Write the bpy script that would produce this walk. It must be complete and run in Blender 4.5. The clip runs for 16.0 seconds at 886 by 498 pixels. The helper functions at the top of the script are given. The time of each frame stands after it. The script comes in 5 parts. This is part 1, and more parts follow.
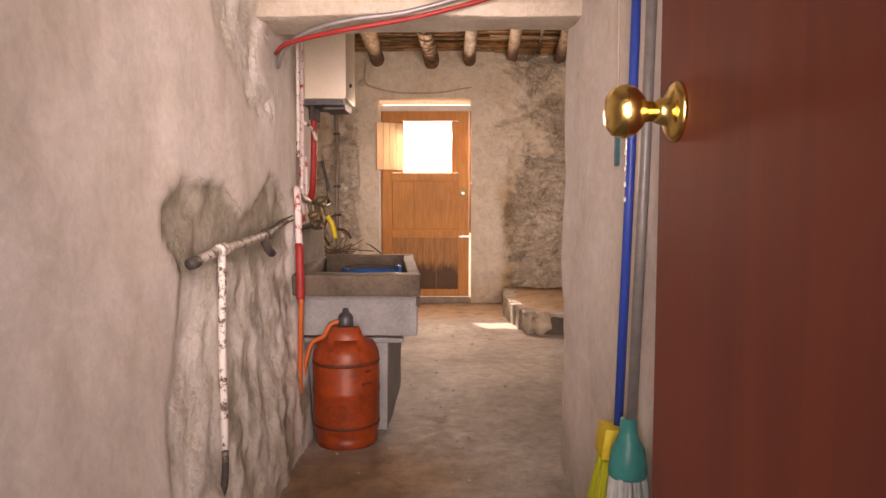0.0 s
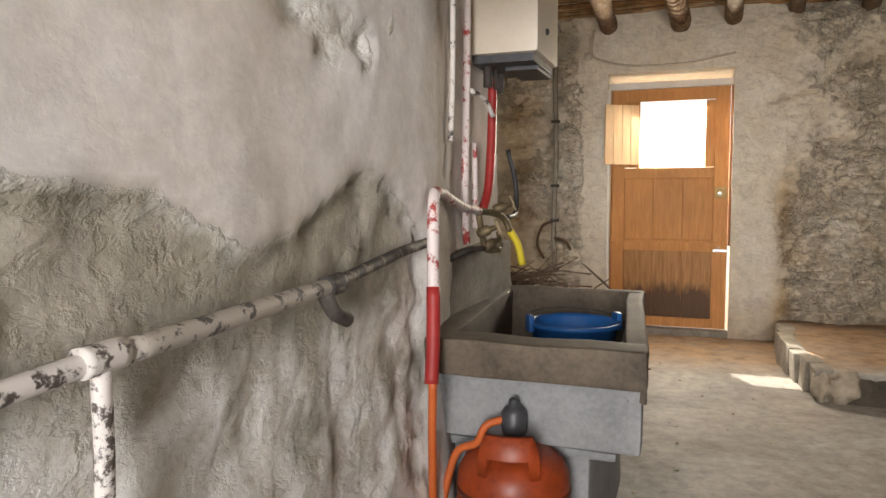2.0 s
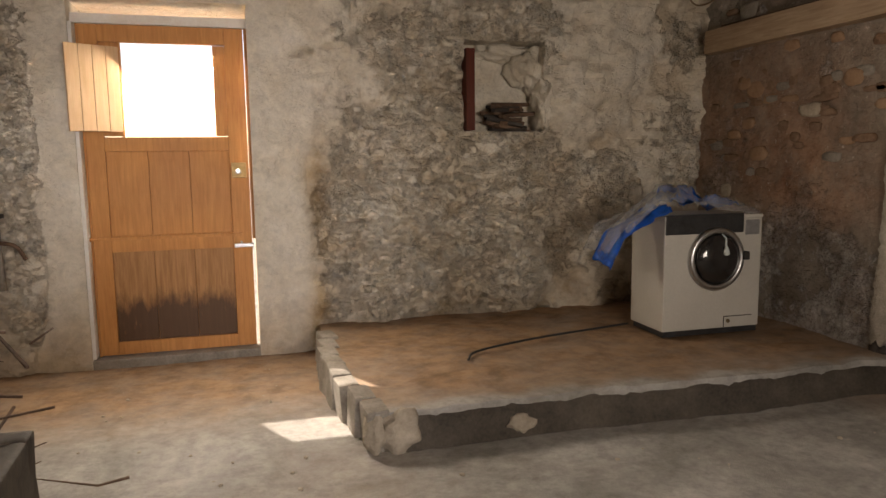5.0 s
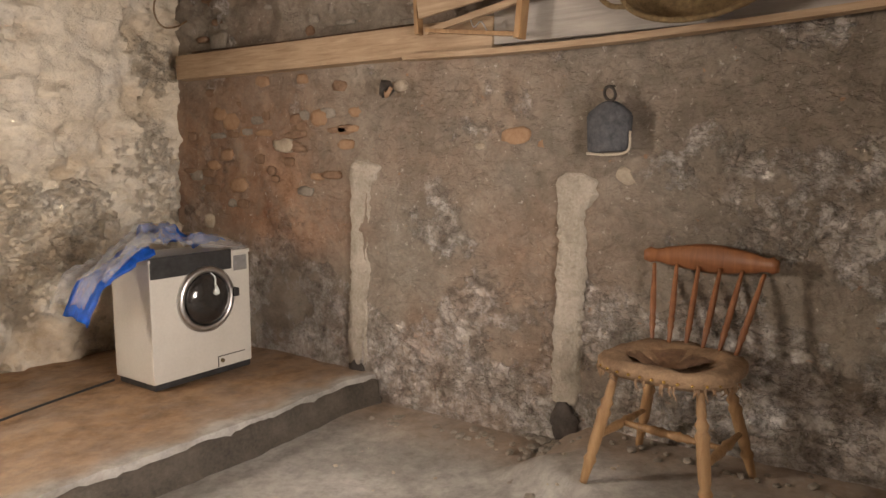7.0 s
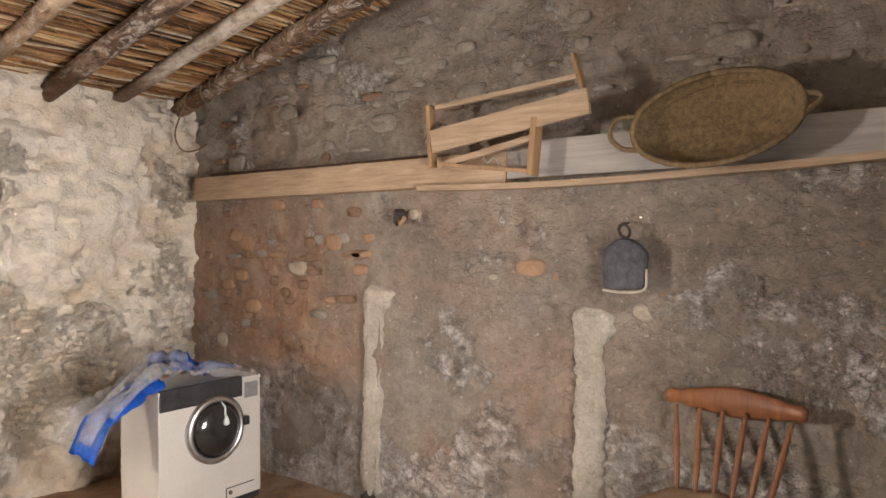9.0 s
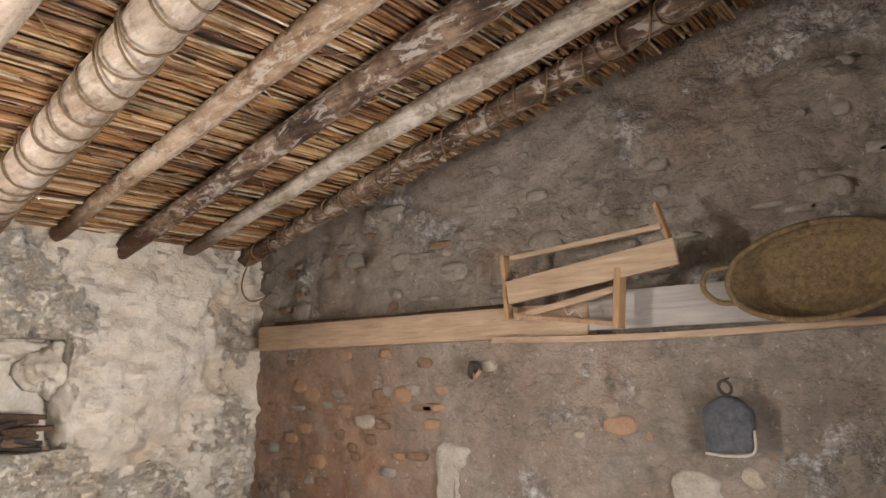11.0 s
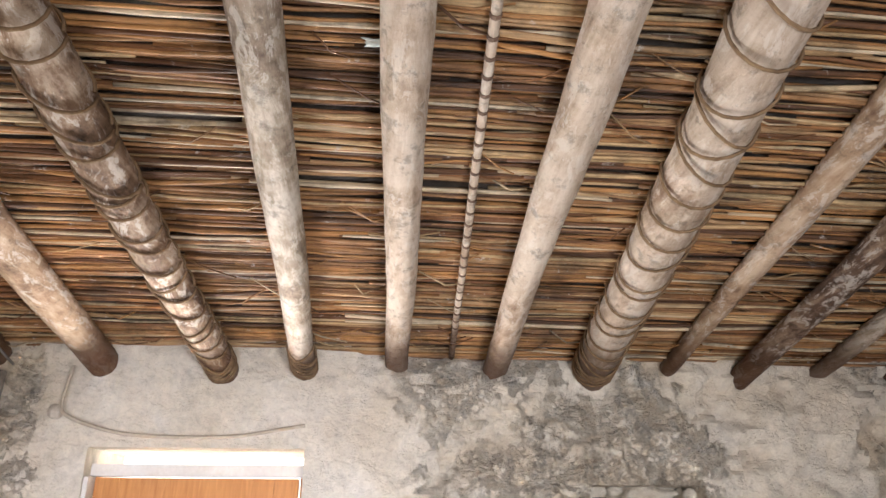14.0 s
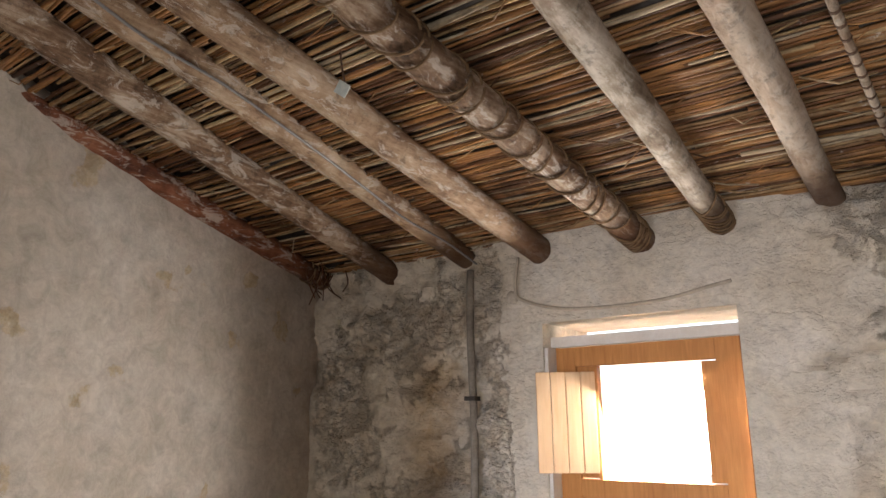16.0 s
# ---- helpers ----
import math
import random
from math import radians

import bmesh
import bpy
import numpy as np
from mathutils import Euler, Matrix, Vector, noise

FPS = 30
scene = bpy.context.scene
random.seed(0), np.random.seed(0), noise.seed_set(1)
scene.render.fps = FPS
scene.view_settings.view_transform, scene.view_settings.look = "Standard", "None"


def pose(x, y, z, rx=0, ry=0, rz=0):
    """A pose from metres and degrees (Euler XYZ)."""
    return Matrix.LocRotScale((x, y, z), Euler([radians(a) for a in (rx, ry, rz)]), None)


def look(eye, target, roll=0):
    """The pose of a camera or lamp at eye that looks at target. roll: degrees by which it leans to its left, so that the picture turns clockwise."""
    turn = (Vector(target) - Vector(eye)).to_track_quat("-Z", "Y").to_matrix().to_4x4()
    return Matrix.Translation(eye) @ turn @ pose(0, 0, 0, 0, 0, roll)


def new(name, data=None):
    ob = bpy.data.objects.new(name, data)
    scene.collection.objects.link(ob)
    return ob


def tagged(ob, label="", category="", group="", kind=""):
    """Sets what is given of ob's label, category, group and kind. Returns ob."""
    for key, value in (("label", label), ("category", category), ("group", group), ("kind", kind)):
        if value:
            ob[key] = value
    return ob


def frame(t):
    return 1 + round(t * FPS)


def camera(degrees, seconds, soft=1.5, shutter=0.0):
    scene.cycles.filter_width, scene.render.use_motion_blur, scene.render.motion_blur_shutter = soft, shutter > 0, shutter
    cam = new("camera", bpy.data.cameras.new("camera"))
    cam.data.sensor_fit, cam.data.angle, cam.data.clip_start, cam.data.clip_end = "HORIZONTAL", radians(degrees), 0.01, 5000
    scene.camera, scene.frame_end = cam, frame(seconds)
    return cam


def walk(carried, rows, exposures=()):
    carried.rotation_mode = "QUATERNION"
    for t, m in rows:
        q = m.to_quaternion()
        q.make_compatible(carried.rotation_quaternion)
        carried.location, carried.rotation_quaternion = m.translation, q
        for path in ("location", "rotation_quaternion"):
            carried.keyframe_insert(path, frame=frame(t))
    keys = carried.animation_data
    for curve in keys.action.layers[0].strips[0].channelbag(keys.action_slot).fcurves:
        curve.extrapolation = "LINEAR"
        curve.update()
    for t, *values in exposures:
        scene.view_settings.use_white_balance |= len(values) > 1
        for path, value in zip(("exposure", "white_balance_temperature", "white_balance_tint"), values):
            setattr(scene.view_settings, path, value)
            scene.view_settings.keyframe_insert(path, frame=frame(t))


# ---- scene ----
cam = camera(64.1, 16.0)
PATH = [
    (0, (0.106, 0.646, 1.132), (0.084, 2.641, 0.987), -0.0),
    (0.5, (0.091, 0.921, 1.117), (-0.111, 2.905, 0.972), -0.1),
    (1, (0.1, 1.3, 1.117), (-0.369, 3.238, 0.972), -0.0),
    (1.5, (0.047, 1.674, 1.144), (-0.616, 3.555, 0.995), 0.2),
    (2, (0.075, 2.057, 1.163), (-0.602, 3.933, 1.014), -0.1),
    (2.5, (0.121, 2.393, 1.177), (-0.492, 4.29, 1.024), -0.2),
    (3, (0.107, 2.703, 1.166), (-0.429, 4.623, 1.014), -0.5),
    (3.2, (0.097, 2.815, 1.173), (-0.401, 4.746, 1.017), -0.7),
    (5.3, (0.297, 3.693, 1.269), (0.999, 5.545, 0.993), -0.5),
    (5.5, (0.324, 3.729, 1.277), (1.128, 5.539, 0.997), -0.4),
    (6, (0.364, 3.833, 1.275), (1.545, 5.424, 1.003), -0.1),
    (6.5, (0.395, 3.853, 1.334), (1.887, 5.158, 1.069), 0.1),
    (7, (0.406, 3.851, 1.418), (2.051, 4.959, 1.169), 0.1),
    (7.5, (0.427, 3.845, 1.464), (2.151, 4.83, 1.224), 0.0),
    (8, (0.445, 3.851, 1.551), (2.182, 4.824, 1.364), -0.3),
    (8.5, (0.445, 3.866, 1.612), (2.15, 4.905, 1.499), -0.5),
    (9, (0.456, 3.883, 1.667), (2.092, 5.034, 1.647), -0.2),
    (9.2, (0.459, 3.89, 1.681), (2.072, 5.073, 1.694), -0.2),
    (11.3, (0.437, 4.099, 1.91), (1.961, 5.343, 2.27), -0.9),
    (11.5, (0.453, 4.098, 1.966), (1.936, 5.388, 2.336), -0.8),
    (12, (0.541, 4.171, 2.007), (1.853, 5.613, 2.449), -0.4),
    (12.5, (0.544, 4.268, 1.981), (1.663, 5.84, 2.508), -0.5),
    (13, (0.525, 4.382, 1.967), (1.368, 6.093, 2.566), -0.4),
    (13.5, (0.555, 4.517, 1.946), (1.069, 6.335, 2.601), -0.1),
    (14, (0.623, 4.674, 1.87), (0.812, 6.533, 2.584), 0.1),
    (14.5, (0.731, 4.761, 1.788), (0.551, 6.612, 2.524), 0.4),
    (15, (0.884, 4.807, 1.778), (0.397, 6.636, 2.424), 0.4),
    (15.2, (0.963, 4.825, 1.783), (0.366, 6.638, 2.381), 1.5),
    (15.5, (1.034, 4.825, 1.779), (0.286, 6.602, 2.311), -0.4),
    (16, (1.139, 4.89, 1.683), (-0.018, 6.452, 2.155), -0.5),
]
walk(cam, [(r[0], look(*r[1:])) for r in PATH], [(0, 0.85, 8700, 36), (0.5, 0.85, 7300, 24), (1.5, 0.75, 6600, 9), (2.5, 1.0, 7000, 10), (3.2, 0.95, 7000, 11), (5.3, 0.65, 7000, 15), (6.0, 1.2, 6900, 16), (6.5, 1.75, 6900, 17), (7, 2.05, 6800, 16), (7.5, 2.4, 6300, 15), (8.5, 2.4, 6200, 15), (11.3, 2.3, 5900, 14), (12.5, 2.25, 5600, 14), (14.0, 2.1, 5700, 13), (15, 1.65, 5900, 14), (16, 1.05, 6100, 14)])

# ---- light ----
SUN_WAY = Vector((0.48, -0.93, -1.0)).normalized()
world = bpy.data.worlds.new("sky")
scene.world = world
world.use_nodes = True
wn = world.node_tree
sky = wn.nodes.new("ShaderNodeTexSky")
sky.sky_type, sky.sun_disc = "NISHITA", False
sky.sun_elevation = math.asin(-SUN_WAY.z)
sky.sun_rotation = math.atan2(-SUN_WAY.x, -SUN_WAY.y)
wn.links.new(sky.outputs[0], wn.nodes["Background"].inputs[0])
wn.nodes["Background"].inputs[1].default_value = 0.15
sun = new("sun", bpy.data.lights.new("sun", "SUN"))
sun.data.energy, sun.data.angle, sun.data.color = 5.0, radians(0.6), (1, 0.93, 0.82)
sun.matrix_world = look((0, 12, 12), Vector((0, 12, 12)) + SUN_WAY)


def area_lamp(name, eye, target, w, h, watts, colour, spread=180):
    """An area lamp standing in for sky light at an opening."""
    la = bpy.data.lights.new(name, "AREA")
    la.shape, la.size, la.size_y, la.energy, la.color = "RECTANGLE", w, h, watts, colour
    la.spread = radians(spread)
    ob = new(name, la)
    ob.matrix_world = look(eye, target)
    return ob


# Unseen, stands in for the sky at the entry doorway behind the walk.
area_lamp("daylight_entry", (0.15, 0.45, 1.35), (-0.15, 8, 1.35), 0.55, 1.5, 11.5, (0.97, 0.94, 0.96), 60)
# Fill lamp added to brighten the far and right walls; its opening is invented.
area_lamp("fill_front", (1.75, 3.46, 1.3), (1.6, 8, 1.3), 1.0, 0.9, 12.5, (1, 0.91, 0.80), 115)
area_lamp("daylight_door", (-0.14, 8.36, 1.67), (0.1, 6, 0.6), 0.5, 0.54, 38, (1, 0.90, 0.76))


# ---- materials ----
class Nodes:
    def __init__(self, name, rough=0.8, metal=0.0, spec=0.4):
        self.m = bpy.data.materials.new(name)
        self.m.use_nodes = True
        self.t = self.m.node_tree
        self.b = self.t.nodes["Principled BSDF"]
        self.b.inputs["Roughness"].default_value = rough
        self.b.inputs["Metallic"].default_value = metal
        self.b.inputs["Specular IOR Level"].default_value = spec
        self.co = self.t.nodes.new("ShaderNodeTexCoord").outputs["Object"]

    def put(self, socket, value):
        if isinstance(value, bpy.types.NodeSocket):
            self.t.links.new(value, socket)
        else:
            socket.default_value = value

    def scaled(self, v):
        n = self.t.nodes.new("ShaderNodeMapping")
        n.inputs["Scale"].default_value = v
        self.t.links.new(self.co, n.inputs[0])
        return n.outputs[0]

    def noise(self, scale, detail=6, rough=0.6, vec=None, distort=0.0):
        n = self.t.nodes.new("ShaderNodeTexNoise")
        n.inputs["Scale"].default_value, n.inputs["Detail"].default_value = scale, detail
        n.inputs["Roughness"].default_value, n.inputs["Distortion"].default_value = rough, distort
        self.t.links.new(vec or self.co, n.inputs["Vector"])
        return n.outputs["Fac"]

    def voronoi(self, scale, feature="F1", vec=None):
        n = self.t.nodes.new("ShaderNodeTexVoronoi")
        n.feature = feature
        n.inputs["Scale"].default_value = scale
        self.t.links.new(vec or self.co, n.inputs["Vector"])
        return n.outputs["Distance"]

    def ramp(self, fac, stops):
        n = self.t.nodes.new("ShaderNodeValToRGB")
        e = n.color_ramp.elements
        while len(e) < len(stops):
            e.new(0.5)
        for el, (p, c) in zip(e, stops):
            el.position = p
            el.color = (c, c, c, 1) if isinstance(c, (int, float)) else (*c, 1)
        self.t.links.new(fac, n.inputs[0])
        return n.outputs[0]

    def mix(self, fac, a, b, how="MIX"):
        n = self.t.nodes.new("ShaderNodeMix")
        n.data_type, n.blend_type = "RGBA", how
        self.put(n.inputs[0], fac)
        for s, v in ((n.inputs[6], a), (n.inputs[7], b)):
            self.put(s, (*v, 1) if isinstance(v, tuple) else v)
        return n.outputs[2]

    def math(self, op, a, b=0.0, clamp=False):
        n = self.t.nodes.new("ShaderNodeMath")
        n.operation, n.use_clamp = op, clamp
        self.put(n.inputs[0], a)
        self.put(n.inputs[1], b)
        return n.outputs[0]

    def attr(self, name):
        n = self.t.nodes.new("ShaderNodeAttribute")
        n.attribute_name = name
        return n.outputs["Fac"]

    def rnd(self):
        return self.t.nodes.new("ShaderNodeObjectInfo").outputs["Random"]

    def island(self):
        return self.t.nodes.new("ShaderNodeNewGeometry").outputs["Random Per Island"]

    def done(self, colour, bump=None, strength=0.3, dist=0.02, rough=None):
        self.put(self.b.inputs["Base Color"], (*colour, 1) if isinstance(colour, tuple) else colour)
        if rough is not None:
            self.put(self.b.inputs["Roughness"], rough)
        if bump is not None:
            n = self.t.nodes.new("ShaderNodeBump")
            n.inputs["Strength"].default_value, n.inputs["Distance"].default_value = strength, dist
            self.t.links.new(bump, n.inputs["Height"])
            self.t.links.new(n.outputs[0], self.b.inputs["Normal"])
        return self.m


def speckled(name, dark, light, scale=6, rough=0.7, metal=0.0, bump=0.3, fine=60, dist=0.01, spec=0.4, vec=None):
    n = Nodes(name, rough, metal, spec)
    v = n.scaled(vec) if vec else None
    big, small = n.noise(scale, 5, 0.6, v), n.noise(fine, 6, 0.65, v)
    f = n.math("ADD", n.math("MULTIPLY", big, 0.6), n.math("MULTIPLY", small, 0.4))
    col = n.ramp(f, [(0.32, dark), (0.68, light)])
    return n.done(col, n.mix(0.5, big, small), bump, dist, rough=n.math("ADD", n.math("MULTIPLY", small, 0.25), rough - 0.12))


def plaster(name, skin, bared, bump=0.5, dist=0.035, dirt=((0.20, 0.13, 0.07), (0.42, 0.31, 0.18)), grime=0.74, calm=0.4, flake=0.4, skin_flake=0.15, deep=0.84, solid=0.3, fleck=0.0):
    """Lime plaster that has come off where the mesh's 'bare' value is high. skin and bared: (dark, mid, light)."""
    n = Nodes(name, 0.9, 0, 0.25)
    bare = n.attr("bare")
    edge = n.noise(9, 8, 0.7)
    k = n.ramp(n.math("ADD", bare, n.math("MULTIPLY", n.math("SUBTRACT", edge, 0.5), 0.7)), [(0.46, 0.0), (0.53, 1.0)])
    a = n.ramp(n.noise(2.2, 8, 0.66, distort=0.4), [(0.3, skin[0]), (0.5, skin[1]), (0.68, skin[2])])
    chalk = n.ramp(n.noise(38, 6, 0.7), [(0.35, 0.91), (0.6, 1.0)])
    a = n.mix(1.0, a, chalk, "MULTIPLY")
    mottle = n.ramp(n.noise(10, 9, 0.78, distort=0.6), [(0.34, grime), (0.62, 1.08)])
    a = n.mix(1.0, a, mottle, "MULTIPLY")
    b = n.ramp(n.noise(8, 9, 0.75, distort=0.3), [(0.3, bared[0]), (0.48, bared[1]), (0.66, bared[2])])
    grit = n.ramp(n.voronoi(55), [(0.1, 0.7), (0.5, 1.0)])
    b = n.mix(0.35, b, grit, "MULTIPLY")
    stain = n.attr("stain")
    col = n.mix(k, a, b)
    tint = n.ramp(n.noise(5, 6, 0.7), [(0.35, dirt[0]), (0.6, dirt[1])])
    # On the far wall this value also carries painted shade for the hollows.
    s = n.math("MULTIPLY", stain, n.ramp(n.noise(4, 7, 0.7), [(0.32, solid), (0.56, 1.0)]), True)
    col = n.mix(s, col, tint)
    if fleck:
        col = n.mix(n.ramp(n.noise(30, 6, 0.7), [(0.62, 0.0), (0.68, fleck)]), col, (0.62, 0.58, 0.52))
        col = n.mix(n.ramp(n.noise(13, 5, 0.7, n.scaled((1, 1, 1.7))), [(0.66, 0.0), (0.70, fleck)]), col, (0.42, 0.22, 0.12))
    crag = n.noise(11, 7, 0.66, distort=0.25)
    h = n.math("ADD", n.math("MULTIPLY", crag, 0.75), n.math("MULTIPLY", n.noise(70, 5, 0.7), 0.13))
    # Low spots of the crag noise darkened: crevice shade put into the colour.
    pit_shade = n.ramp(n.math("MULTIPLY", n.math("SUBTRACT", 0.47, crag), n.math("ADD", k, 0.25)), [(0.0, 1.0), (0.09, deep)])
    col = n.mix(1.0, col, pit_shade, "MULTIPLY")
    big = n.ramp(n.noise(4.2, 7, 0.66, n.scaled((1, 1, 1.35)), 0.2), [(0.46, 0.0), (0.52, 1.0)])
    small = n.ramp(n.noise(12, 6, 0.66, n.scaled((1, 1, 1.5)), 0.3), [(0.45, 0.0), (0.53, 1.0)])
    much = n.math("ADD", n.math("MULTIPLY", k, flake), skin_flake)
    lift = n.math("MULTIPLY", n.math("ADD", n.math("MULTIPLY", big, 0.8), n.math("MULTIPLY", small, 0.55)), much)
    shed = n.math("MULTIPLY", n.math("SUBTRACT", 1.0, n.math("MULTIPLY", n.math("ADD", big, small), 0.5)), n.math("MULTIPLY", much, 0.22))
    col = n.mix(shed, col, dirt[1])
    h = n.math("MULTIPLY", h, n.math("ADD", n.math("MULTIPLY", k, 1.0 - calm), calm))
    h = n.math("ADD", h, lift)
    h = n.math("SUBTRACT", h, n.math("MULTIPLY", k, 0.3))
    return n.done(col, h, bump, dist)


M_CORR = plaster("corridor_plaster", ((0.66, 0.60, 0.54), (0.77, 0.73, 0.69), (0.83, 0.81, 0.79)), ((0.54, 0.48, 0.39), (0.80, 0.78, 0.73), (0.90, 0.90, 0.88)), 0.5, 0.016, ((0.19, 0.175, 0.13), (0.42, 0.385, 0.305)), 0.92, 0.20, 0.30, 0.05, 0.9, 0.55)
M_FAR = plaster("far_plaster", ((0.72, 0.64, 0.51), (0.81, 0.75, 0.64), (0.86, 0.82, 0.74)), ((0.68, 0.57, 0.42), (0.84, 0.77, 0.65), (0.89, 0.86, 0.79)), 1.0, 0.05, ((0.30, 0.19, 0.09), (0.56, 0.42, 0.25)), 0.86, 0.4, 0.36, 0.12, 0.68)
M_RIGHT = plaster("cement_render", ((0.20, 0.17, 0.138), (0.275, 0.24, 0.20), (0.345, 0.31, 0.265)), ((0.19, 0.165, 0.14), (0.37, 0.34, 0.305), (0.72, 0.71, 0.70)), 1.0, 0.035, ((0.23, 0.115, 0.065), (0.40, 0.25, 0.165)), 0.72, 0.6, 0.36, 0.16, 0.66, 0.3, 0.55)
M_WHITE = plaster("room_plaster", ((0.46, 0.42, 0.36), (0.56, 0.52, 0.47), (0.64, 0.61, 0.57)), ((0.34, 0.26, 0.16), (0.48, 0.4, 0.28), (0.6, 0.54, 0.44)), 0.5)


def floor_material():
    n = Nodes("cement_floor", 0.75, 0, 0.35)
    dust = n.attr("stain")
    a = n.ramp(n.noise(1.6, 9, 0.7, distort=0.5), [(0.32, (0.235, 0.225, 0.205)), (0.5, (0.37, 0.355, 0.33)), (0.66, (0.52, 0.50, 0.47))])
    worn = n.ramp(n.noise(14, 8, 0.75), [(0.36, 0.68), (0.58, 1.0)])
    a = n.mix(1.0, a, worn, "MULTIPLY")
    earth = n.ramp(n.noise(6, 7, 0.7), [(0.35, (0.17, 0.10, 0.052)), (0.62, (0.36, 0.225, 0.125))])
    k = n.math("MULTIPLY", dust, n.ramp(n.noise(3.2, 6, 0.65), [(0.28, 0.65), (0.6, 1.0)]), True)
    h = n.math("ADD", n.math("MULTIPLY", n.noise(8, 8, 0.7), 0.7), n.math("MULTIPLY", n.noise(70, 5, 0.7), 0.2))
    return n.done(n.mix(k, a, earth), h, 0.5, 0.02, rough=n.ramp(n.noise(11, 5), [(0.3, 0.6), (0.7, 0.9)]))


M_FLOOR = floor_material()


def reed_material():
    n = Nodes("reeds", 0.55, 0, 0.4)
    along = n.scaled((3, 60, 60))
    c = n.ramp(n.island(), [(0.0, (0.10, 0.05, 0.026)), (0.22, (0.27, 0.125, 0.05)), (0.45, (0.55, 0.29, 0.10)), (0.65, (0.40, 0.22, 0.10)), (0.86, (0.64, 0.46, 0.24)), (1.0, (0.76, 0.66, 0.49))])
    g = n.ramp(n.noise(3, 6, 0.7, along), [(0.3, 0.5), (0.62, 1.1)])
    soot = n.ramp(n.noise(2.6, 8, 0.75), [(0.36, 0.32), (0.56, 1.0)])
    fleck = n.ramp(n.noise(17, 7, 0.7), [(0.63, 0.0), (0.69, 0.7)])
    col = n.mix(1.0, n.mix(1.0, c, g, "MULTIPLY"), soot, "MULTIPLY")
    return n.done(n.mix(fleck, col, (0.62, 0.58, 0.53)), n.noise(4, 6, 0.7, along), 0.4, 0.004)


M_REED = reed_material()


def log_material(name, dark, mid, light):
    n = Nodes(name, 0.75, 0, 0.3)
    along = n.scaled((26, 2.2, 26))
    streak = n.noise(1.0, 8, 0.7, along)
    blotch = n.noise(3.5, 7, 0.7)
    f = n.math("ADD", n.math("MULTIPLY", streak, 0.4), n.math("MULTIPLY", blotch, 0.6))
    c = n.ramp(f, [(0.38, dark), (0.48, mid), (0.58, light)])
    flake = n.ramp(n.noise(9, 8, 0.75, n.scaled((2.2, 0.8, 2.2)), 0.7), [(0.53, 0.0), (0.57, 0.9)])
    c = n.mix(n.math("MULTIPLY", flake, 0.55), c, (0.70, 0.66, 0.60))
    knot = n.ramp(n.noise(15, 7, 0.75), [(0.36, 0.45), (0.46, 1.0)])
    c = n.mix(0.8, c, knot, "MULTIPLY")
    way = n.t.nodes.new("ShaderNodeSeparateXYZ")
    n.t.links.new(n.co, way.inputs[0])
    rot = n.math("ADD", n.math("SUBTRACT", way.outputs[1], 7.80), n.math("MULTIPLY", n.math("SUBTRACT", n.noise(7, 6), 0.5), 0.5))
    c = n.mix(n.ramp(n.math("MULTIPLY", rot, 5.0, True), [(0.0, 0.0), (1.0, 0.8)]), c, (0.085, 0.038, 0.017))
    return n.done(c, n.mix(0.5, streak, n.noise(26, 7, 0.75)), 0.9, 0.02)


M_LOGS = {
    "pale": log_material("log_limewashed", (0.24, 0.165, 0.11), (0.48, 0.39, 0.30), (0.64, 0.56, 0.47)),
    "brown": log_material("log_brown", (0.045, 0.026, 0.016), (0.20, 0.125, 0.075), (0.46, 0.37, 0.28)),
    "dark": log_material("log_smoked", (0.022, 0.014, 0.010), (0.10, 0.06, 0.038), (0.30, 0.215, 0.15)),
    "grey": log_material("log_grey", (0.14, 0.10, 0.07), (0.36, 0.30, 0.23), (0.62, 0.57, 0.50)),
    "tan": log_material("log_tan", (0.13, 0.075, 0.045), (0.34, 0.235, 0.15), (0.52, 0.41, 0.30)),
    "red": log_material("log_red", (0.07, 0.025, 0.015), (0.19, 0.07, 0.035), (0.30, 0.13, 0.07)),
}
M_ROPE = speckled("esparto_rope", (0.10, 0.06, 0.03), (0.30, 0.20, 0.11), 20, 0.85, bump=0.5)


def wood_material(name, dark, light, grain=(40, 40, 3), rough=0.55, bump=0.25):
    n = Nodes(name, rough, 0, 0.4)
    v = n.scaled(grain)
    g = n.noise(1.2, 8, 0.65, v, 0.6)
    blot = n.noise(3, 6, 0.6)
    f = n.math("ADD", n.math("MULTIPLY", g, 0.65), n.math("MULTIPLY", blot, 0.35))
    return n.done(n.ramp(f, [(0.33, dark), (0.66, light)]), g, bump, 0.006, rough=n.math("ADD", n.math("MULTIPLY", blot, 0.3), rough - 0.15))


M_DOOR = wood_material("varnished_pine", (0.42, 0.165, 0.042), (0.66, 0.315, 0.095))
M_SHUTTER = wood_material("pale_pine", (0.55, 0.36, 0.19), (0.72, 0.52, 0.32))
M_REDDOOR = wood_material("red_brown_varnish", (0.066, 0.0095, 0.003), (0.115, 0.019, 0.0055), (14, 14, 1.0), 0.68, 0.06)
M_PLANK = wood_material("raw_plank", (0.25, 0.165, 0.10), (0.50, 0.38, 0.26), (40, 3, 40), 0.75)
M_GREYBOARD = wood_material("grey_board", (0.26, 0.245, 0.225), (0.44, 0.41, 0.38), (40, 3, 40), 0.8)
M_CHAIR = wood_material("chair_wood", (0.15, 0.055, 0.022), (0.32, 0.135, 0.055), (30, 30, 4), 0.45)
M_CHAIRLEG = wood_material("chair_leg_wood", (0.20, 0.11, 0.05), (0.40, 0.25, 0.125), (30, 30, 4), 0.55)
